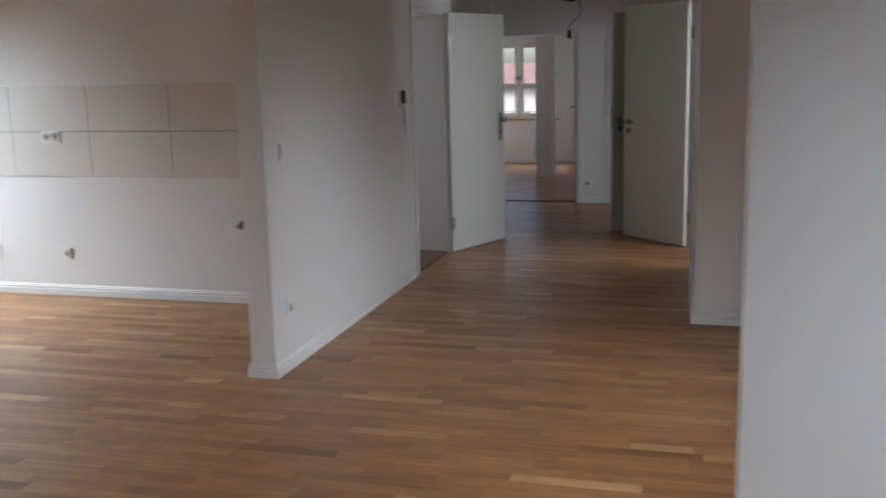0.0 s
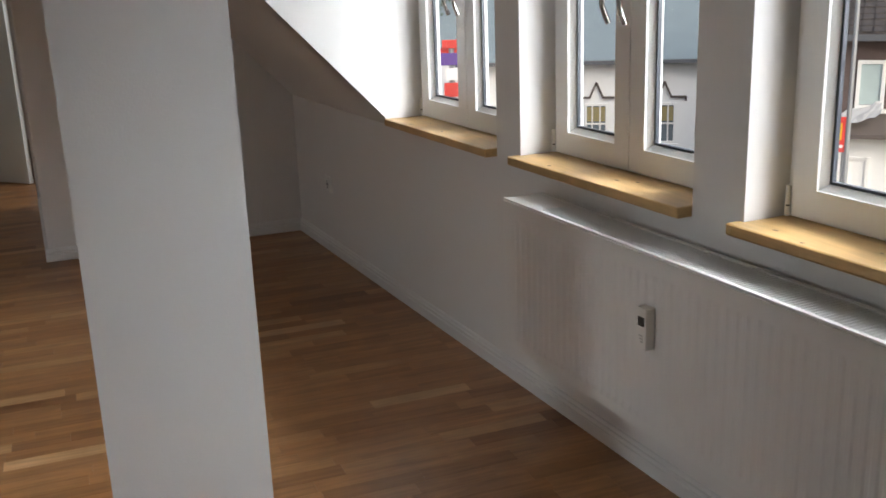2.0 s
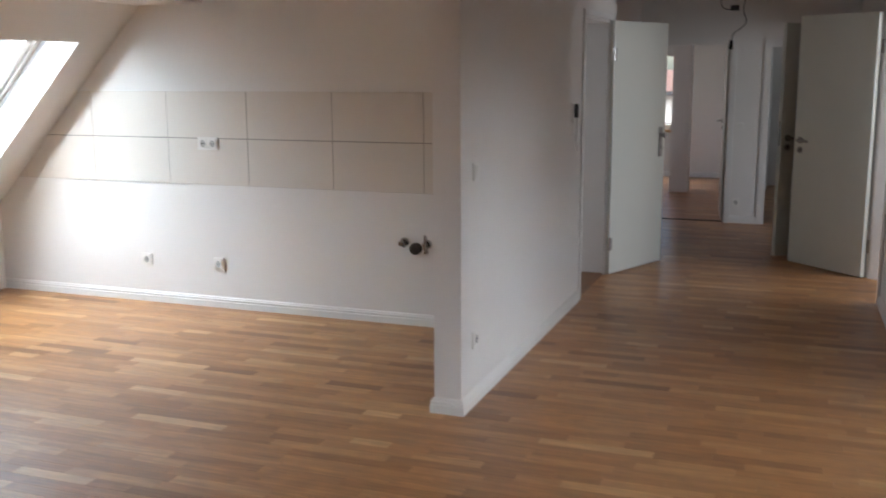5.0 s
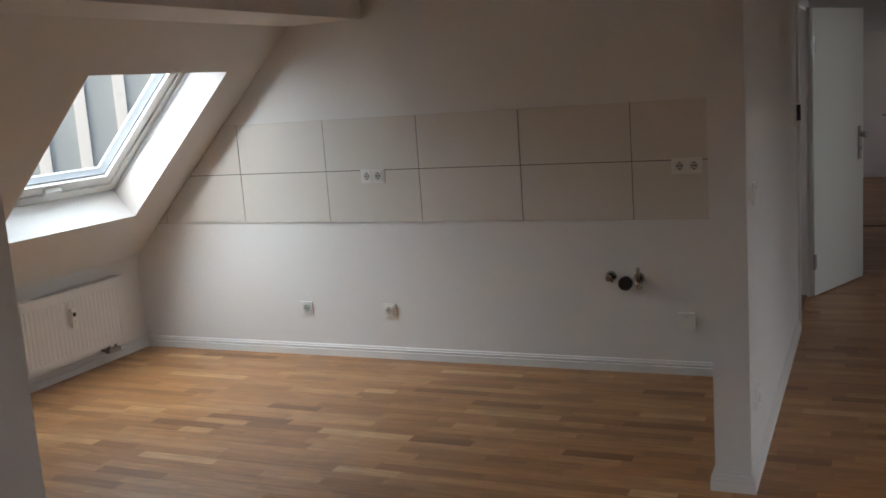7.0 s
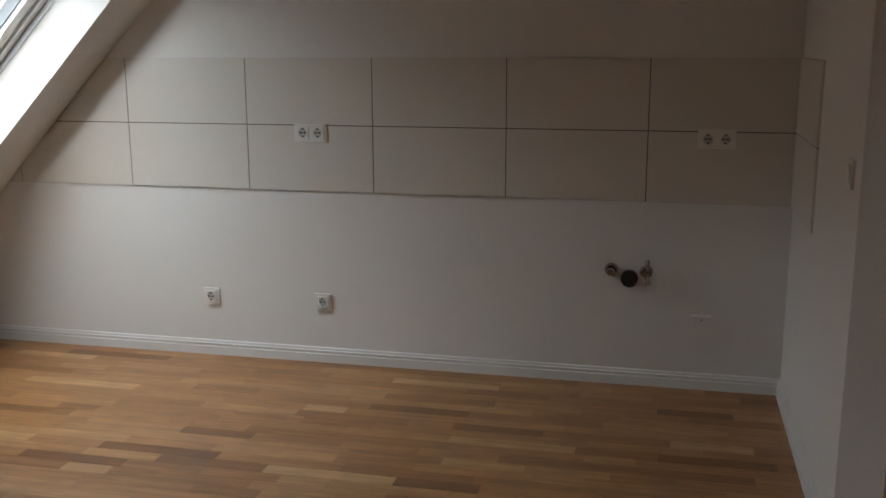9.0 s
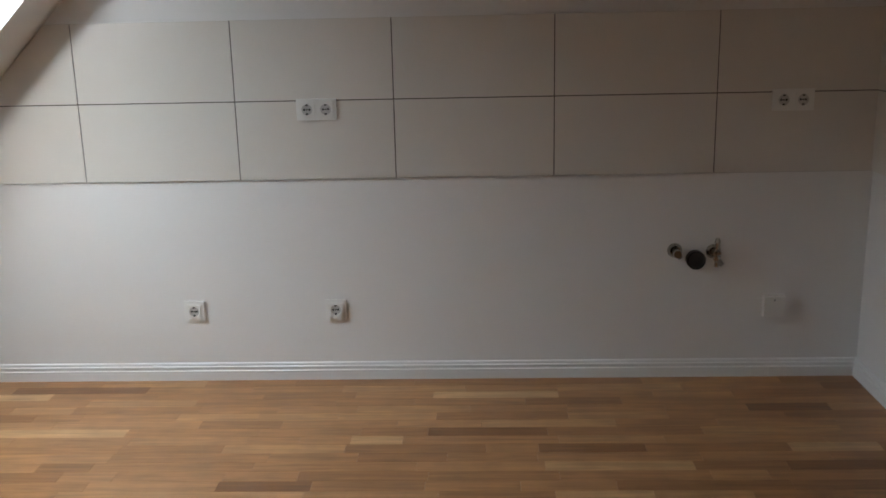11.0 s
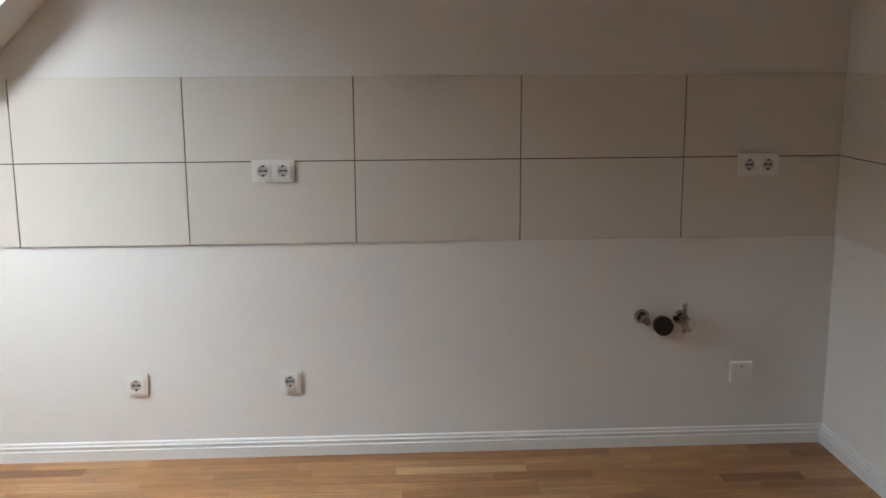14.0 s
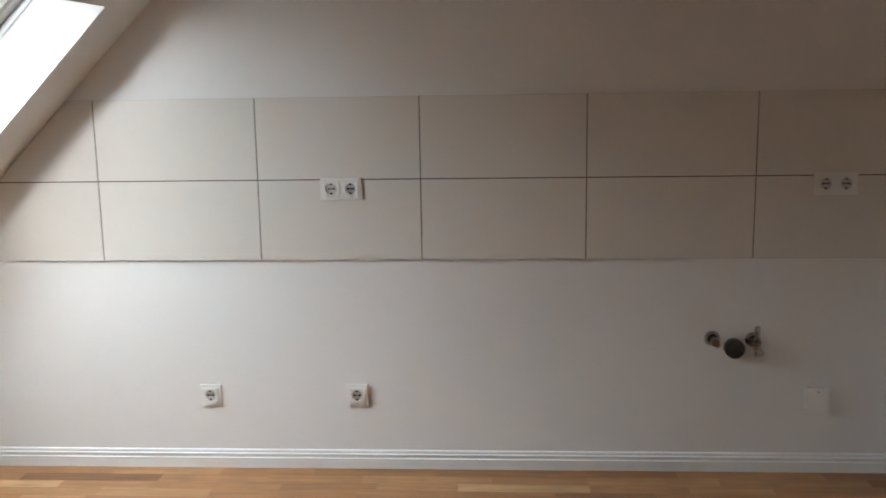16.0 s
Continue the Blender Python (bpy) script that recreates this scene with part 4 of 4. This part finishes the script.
def house_window(parent, x, z, w, h, bars=(1, 1), frame=M_PVC):
    f = 0.07
    root = part("window", box((x - w / 2, -0.02, z), (x + w / 2, 0.05, z + h)), M_PANE, parent, "dark glazed window with white bars")
    bm = bmesh.new()
    for a, c, lo, hi in ((x - w / 2, x + w / 2, z, z + f), (x - w / 2, x + w / 2, z + h - f, z + h), (x - w / 2, x - w / 2 + f, z + f, z + h - f), (x + w / 2 - f, x + w / 2, z + f, z + h - f)):
        add_box(bm, (a, -0.07, lo), (c, -0.021, hi))
    for i in range(bars[0]):
        bx = x - w / 2 + w * (i + 1) / (bars[0] + 1)
        add_box(bm, (bx - 0.02, -0.06, z + f), (bx + 0.02, -0.021, z + h - f))
    for i in range(bars[1]):
        bz = z + h * (i + 1) / (bars[1] + 1)
        add_box(bm, (x - w / 2 + f, -0.066, bz - 0.025), (x + w / 2 - f, -0.0605, bz + 0.025))
    part("frame", bm, frame, root, "white window frame")
    part("sill", box((x - w / 2 - 0.06, -0.14, z - 0.07), (x + w / 2 + 0.06, -0.0, z - 0.002)), frame, root)
    return root


def house(at, x0, x1, eave, ridge, depth, walls, roof, label):
    """Body and pitched roof with an overhang; the eaves face the eye."""
    root = empty("house", at)
    tagged(root, label, "house", kind="thing")
    part("wall", box((x0, 0, GROUND), (x1, depth, eave)), walls, root)
    o = 0.4
    bm = bmesh.new()
    add_prism(bm, [(x0 - o, -o, eave), (x0 - o, depth / 2, ridge), (x0 - o, depth + o, eave), (x0 - o, depth + o, eave - 0.06), (x0 - o, -o, eave - 0.06)], (x1 - x0 + 2 * o, 0, 0))
    part("roof", bm, roof, root)
    part("gutter", box((x0 - o, -o - 0.10, eave - 0.13), (x1 + o, -o - 0.005, eave - 0.02)), M_GUTTER, root, "dark grey gutter", bevel=0.02)
    return root


white = house(facing(31.5, 30), -4.6, 6.2, -1.25, 0.55, 9, M_RENDER, M_SLATE, "low white rendered house with a grey roof across the street")
def pointed_moulding(wx):
    """A thin label moulding over a window, with a pointed middle and short dropped ends."""
    line = [(-0.62, -2.50), (-0.62, -2.40), (-0.20, -2.40), (0.0, -1.96), (0.20, -2.40), (0.62, -2.40), (0.62, -2.50)]
    bm = bmesh.new()
    for (xa, za), (xb, zb) in zip(line, line[1:]):
        d = Vector((xb - xa, 0, zb - za)).normalized()
        n = Vector((-d.z, 0, d.x)) * 0.03
        a, c = Vector((wx + xa, -0.09, za)) - d * 0.02, Vector((wx + xb, -0.09, zb)) + d * 0.02
        add_prism(bm, [a - n, c - n, c + n, a + n], (0, 0.088, 0))
    part("moulding", bm, M_MOULD, white, "dark pointed moulding over the window")


def sash_window(wx):
    """A hung window with a slatted yellow blind behind its upper half."""
    w = house_window(white, wx, -3.80, 0.70, 1.22, (2, 1))
    bm = bmesh.new()
    for k in range(7):
        add_box(bm, (wx - 0.27, -0.034, -2.74 - k * 0.062), (wx + 0.27, -0.0205, -2.70 - k * 0.062))
    part("blind", bm, M_BLIND, w, "yellow slatted blind")


for wx in (-0.78, 1.23):
    sash_window(wx)
    pointed_moulding(wx)
for wx in (-3.2, 3.4, 5.2):
    house_window(white, wx, -3.68, 0.78, 1.08, (2, 1))

brick = house(facing(46, 20), -1.3, 8.0, 0.08, 2.9, 8, M_BRICK, M_ROOFTILE, "brown brick house with a white painted ground floor")
part("ground_floor", box((-1.32, -0.03, GROUND), (8.02, -0.001, -1.82)), M_RENDER, brick, "white painted ground floor")
part("canopy", prism([(-1.3, -0.035, -1.42), (-1.3, -0.55, -1.74), (-1.3, -0.55, -1.82), (-1.3, -0.035, -1.82)], (9.3, 0, 0)), M_MOULD, brick, "dark sloping canopy over the ground floor")
for wx in (-0.48, 1.5, 3.5):
    w = house_window(brick, wx, -1.33, 0.5, 0.9, (0, 0))
    part("curtain", box((wx - 0.18, -0.03, -1.25), (wx + 0.18, -0.0205, -0.51)), M_CURTAIN, w, "pale curtain")
for wx in (-0.60, 0.9, 2.4):
    house_window(brick, wx, -3.0, 0.42, 0.75, (0, 0))
# loose sheeting over the canopy's end
sheet = bmesh.new()
rs = random.Random(5)
rows = [[sheet.verts.new((-1.15 + 0.1 * i, -0.66 + 0.1 * k + rs.uniform(-0.03, 0.03), -1.66 + 0.035 * i + 0.05 * k + rs.uniform(-0.035, 0.035))) for i in range(10)] for k in range(5)]
for a, c in zip(rows, rows[1:]):
    for i in range(9):
        sheet.faces.new((a[i], a[i + 1], c[i + 1], c[i]))
bmesh.ops.solidify(sheet, geom=sheet.faces[:], thickness=0.05)
part("sheeting", sheet, M_RENDER, brick, "crumpled pale sheeting")
# courses of interlocking tiles, each lapped over the one below
tiles = bmesh.new()
rise, run = 2.9 - 0.08, 4.4
for k in range(24):
    f0, f1 = k / 28, (k + 1.15) / 28
    for i in range(34):
        xa = -1.7 + 0.2 * i
        z = rs.uniform(0.03, 0.055)
        add_prism(tiles, [(xa, -0.4 + run * f0, 0.08 + rise * f0 + z), (xa + 0.175, -0.4 + run * f0, 0.08 + rise * f0 + z), (xa + 0.175, -0.4 + run * f1, 0.08 + rise * f1 + 0.01), (xa, -0.4 + run * f1, 0.08 + rise * f1 + 0.01)], (0, 0, -0.03))
tagged(part("roof_tiles", tiles, M_ROOFTILE, brick, "dark weathered roof tiles"), kind="stuff")

sign = empty("street_sign", facing(43.1, 17))
tagged(sign, "red street sign with a yellow mark on a pole", "sign", kind="thing")
part("pole", cylinder((0.12, 0, GROUND), (0.12, 0, -1.1), 0.03, n=12), M_POLE, sign)
part("board", box((-0.14, -0.08, -1.62), (0.14, -0.051, -1.05)), M_RED, sign, bevel=0.01)
for dx in (-0.05, 0.05):
    part("yellow_mark", box((dx - 0.025, -0.09, -1.42), (dx + 0.025, -0.0805, -1.15)), M_YELLOW, sign, bevel=0.004)
part("print_bar", box((-0.1, -0.09, -1.55), (0.1, -0.0805, -1.5)), M_RENDER, sign)
lamp = empty("street_lamp", facing(43.65, 16))
tagged(lamp, "tall grey street lamp pole in front of a brick house", "street lamp", kind="thing")
part("pole", cylinder((0, 0, GROUND), (0, 0, 2.2), 0.05, 0.028, n=14), M_POLE, lamp)
part("head", box((-0.1, -0.7, 2.1), (0.1, 0.05, 2.22)), M_POLE, lamp, bevel=0.03)

far_white = house(facing(19.5, 42), -3.0, 4.0, -1.6, 0.2, 8, M_RENDER, M_SLATE, "white rendered shop building further down the street")
house_window(far_white, 0.4, -4.2, 1.4, 1.2, (1, 0))
part("fascia", box((-3.05, -0.5, -1.95), (4.05, -0.02, -1.66)), M_RED, far_white, "red fascia band")
far_shop = house(facing(25.2, 48), -4.0, 5.0, 0.2, 0.75, 6, M_RENDER, M_SLATE, "flat white shop with a yellow fascia in the distance")
part("fascia", box((-1.0, -0.6, 0.22), (5.1, -0.42, 0.55)), M_YELLOW, far_shop, "yellow fascia band")
for wx in (-2.8, -1.0, 0.8, 2.6):
    house_window(far_shop, wx, -1.6, 1.1, 1.2, (1, 0))
far_brick = house(facing(23.0, 62), -9.0, 9.0, 3.2, 6.5, 8, M_REDBRICK, M_CLAY, "distant red brick house with a clay roof")
for wx in (-6.0, -3.5, -1.0, 1.5, 4.0, 6.5):
    house_window(far_brick, wx, 1.0, 0.9, 1.3, (1, 1))
pylon = empty("sign_pylon", facing(21.7, 30))
tagged(pylon, "advertising pylon with red, purple and white boards", "sign", kind="thing")
part("pole", cylinder((0, 0, GROUND), (0, 0, -0.6), 0.08, n=12), M_POLE, pylon)
for z, h, w, m in ((-0.8, 0.25, 0.55, M_RED), (-1.3, 0.36, 0.7, M_PURPLE), (-1.75, 0.36, 0.4, M_RENDER), (-2.25, 0.42, 0.5, M_RED), (-2.8, 0.3, 0.3, M_PURPLE)):
    part("board", box((-w / 2, -0.14, z), (w / 2, -0.085, z + h)), m, pylon, bevel=0.02)

# building seen through the roof window
neigh = empty("apartment_building", facing(-42.5, 15, (0.0, -4.5)))
tagged(neigh, "red brick building with a tall white-framed window band", "building", kind="thing")
part("wall", box((-9, 0, GROUND), (9, 9, 6.0)), M_REDBRICK, neigh)
part("roof", prism([(-9.3, -0.4, 6.0), (-9.3, 4.5, 9.5), (-9.3, 9.4, 6.0)], (18.6, 0, 0)), M_CLAY, neigh)
for gx in (-4.2, 0.0, 4.2):
    g = part("window", box((gx - 1.45, -0.03, -0.5), (gx + 1.45, 0.02, 2.75)), M_BAND, neigh, "large grey glazed window band")
    for k in range(6):
        x = gx - 1.45 + k * 0.58
        part("mullion", box((x - 0.085, -0.12, -0.5), (x + 0.085, -0.0305, 2.75)), M_PVC, g)
    part("head", box((gx - 1.55, -0.125, 2.3), (gx + 1.55, -0.1205, 2.8)), M_PVC, g)
    part("sill", box((gx - 1.55, -0.2, -0.6), (gx + 1.55, -0.0305, -0.5)), M_PVC, g)

redhouse = house(pose(-3.5, 30, 0), -9, 6, 0.72, 1.42, 9, M_RENDER, M_CLAY, "pale house with a red clay roof behind the far room")
house_window(redhouse, -1.0, -3.6, 1.0, 1.3, (1, 0))


def tree(at, height, seed):
    rt = random.Random(seed)
    root = empty("tree", at)
    tagged(root, "leafy green deciduous tree behind the houses", "tree", group="trees behind the houses", kind="thing")
    bm = bmesh.new()
    add_cylinder(bm, (0, 0, 0), (0.1, 0, height * 0.5), 0.28, 0.16, n=10)
    tips = []
    for k in range(9):
        a, z = k * 2.4, height * rt.uniform(0.35, 0.55)
        tip = Vector((math.cos(a) * height * 0.26, math.sin(a) * height * 0.26, z + height * rt.uniform(0.15, 0.4)))
        add_cylinder(bm, (0.08, 0, z), tip, 0.1, 0.03, n=6)
        tips.append(tip)
    part("trunk", bm, M_BARK, root)
    verts, faces = [], []
    for _ in range(2600):
        t = rt.choice(tips) + Vector((rt.gauss(0, 1), rt.gauss(0, 1), rt.gauss(0.3, 0.8))) * height * 0.085
        u = Vector((rt.gauss(0, 1), rt.gauss(0, 1), rt.gauss(0, 1))).normalized() * rt.uniform(0.1, 0.22)
        w = u.orthogonal().normalized() * u.length * 0.6
        n = len(verts)
        verts += [t - u, t + w, t + u, t - w]
        faces.append((n, n + 1, n + 2, n + 3))
    me = bpy.data.meshes.new("crown")
    me.from_pydata(verts, [], faces)
    me.materials.append(M_LEAF)
    crown = new("crown", me)
    crown.parent = root
    tagged(crown, kind="stuff")


for yaw, dist, h, seed in ((27, 46, 11, 1), (31, 50, 12, 2), (22, 55, 10, 3), (37, 48, 10.5, 4)):
    tree(facing(yaw, dist) @ pose(0, 0, GROUND), h, seed)

# ---- parquet ----
# short oak staves in rows along x; a stretch of the room's middle as single pieces, the rest joined
ROW, STEP = 0.0665, 0.06
rf = random.Random(7)
stave_mesh = {}


def stave_points(x0, x1, y0, y1):
    g = 0.0002
    x0, x1, y0, y1, b = x0 + g, x1 - g, y0 + g, y1 - g, 0.0004
    return ([(x0, y0, -0.012), (x1, y0, -0.012), (x1, y1, -0.012), (x0, y1, -0.012),
             (x0, y0, -b), (x1, y0, -b), (x1, y1, -b), (x0, y1, -b),
             (x0 + b, y0 + b, 0), (x1 - b, y0 + b, 0), (x1 - b, y1 - b, 0), (x0 + b, y1 - b, 0)],
            [(0, 1, 5, 4), (1, 2, 6, 5), (2, 3, 7, 6), (3, 0, 4, 7), (4, 5, 9, 8), (5, 6, 10, 9), (6, 7, 11, 10), (7, 4, 8, 11), (8, 9, 10, 11)])


floor_ob = bpy.data.objects["floor"]
all_v, all_f = [], []
for rx0, rx1, ry0, ry1 in ((-3.9, 4.2, BACK, 0.0), (0.125, 2.09, 0.0, END), (-0.126, 0.125, 2.8, END), (-1.72, 2.4, END, 8.9), (2.09, 4.05, 0.12, END), (-1.6, 0.125, 0.15, 2.8)):
    y = ry0
    while y < ry1 - 0.005:
        y2 = min(y + ROW, ry1)
        x = rx0 - rf.uniform(0, 0.4)
        while x < rx1:
            n = rf.choice((3, 4, 5, 5, 6, 6, 7, 7, 8, 9))
            x2 = x + n * STEP
            a, c = max(x, rx0), min(x2, rx1, 3.53 - 0.0728 * y if y < -0.01 else 99)
            if c - a > 0.01:
                single = -0.6 < a and c < 2.2 and -3.6 < y and y2 < -1.45 and a == x and c == x2
                if single:
                    if n not in stave_mesh:
                        v, f = stave_points(0, n * STEP, 0, ROW)
                        me = bpy.data.meshes.new("stave")
                        me.from_pydata(v, [], f)
                        me.materials.append(M_STAVE)
                        stave_mesh[n] = me
                    ob = new("stave", stave_mesh[n])
                    ob.location = (x, y, 0)
                    ob.parent = floor_ob
                else:
                    v, f = stave_points(a, c, y, y2)
                    k = len(all_v)
                    all_v += v
                    all_f += [tuple(i + k for i in q) for q in f]
            x = x2
        y = y2
me = bpy.data.meshes.new("staves")
me.from_pydata(all_v, [], all_f)
me.materials.append(M_STAVES)
rest = new("staves", me)
rest.parent = floor_ob
tagged(rest, "oak parquet staves", kind="stuff")
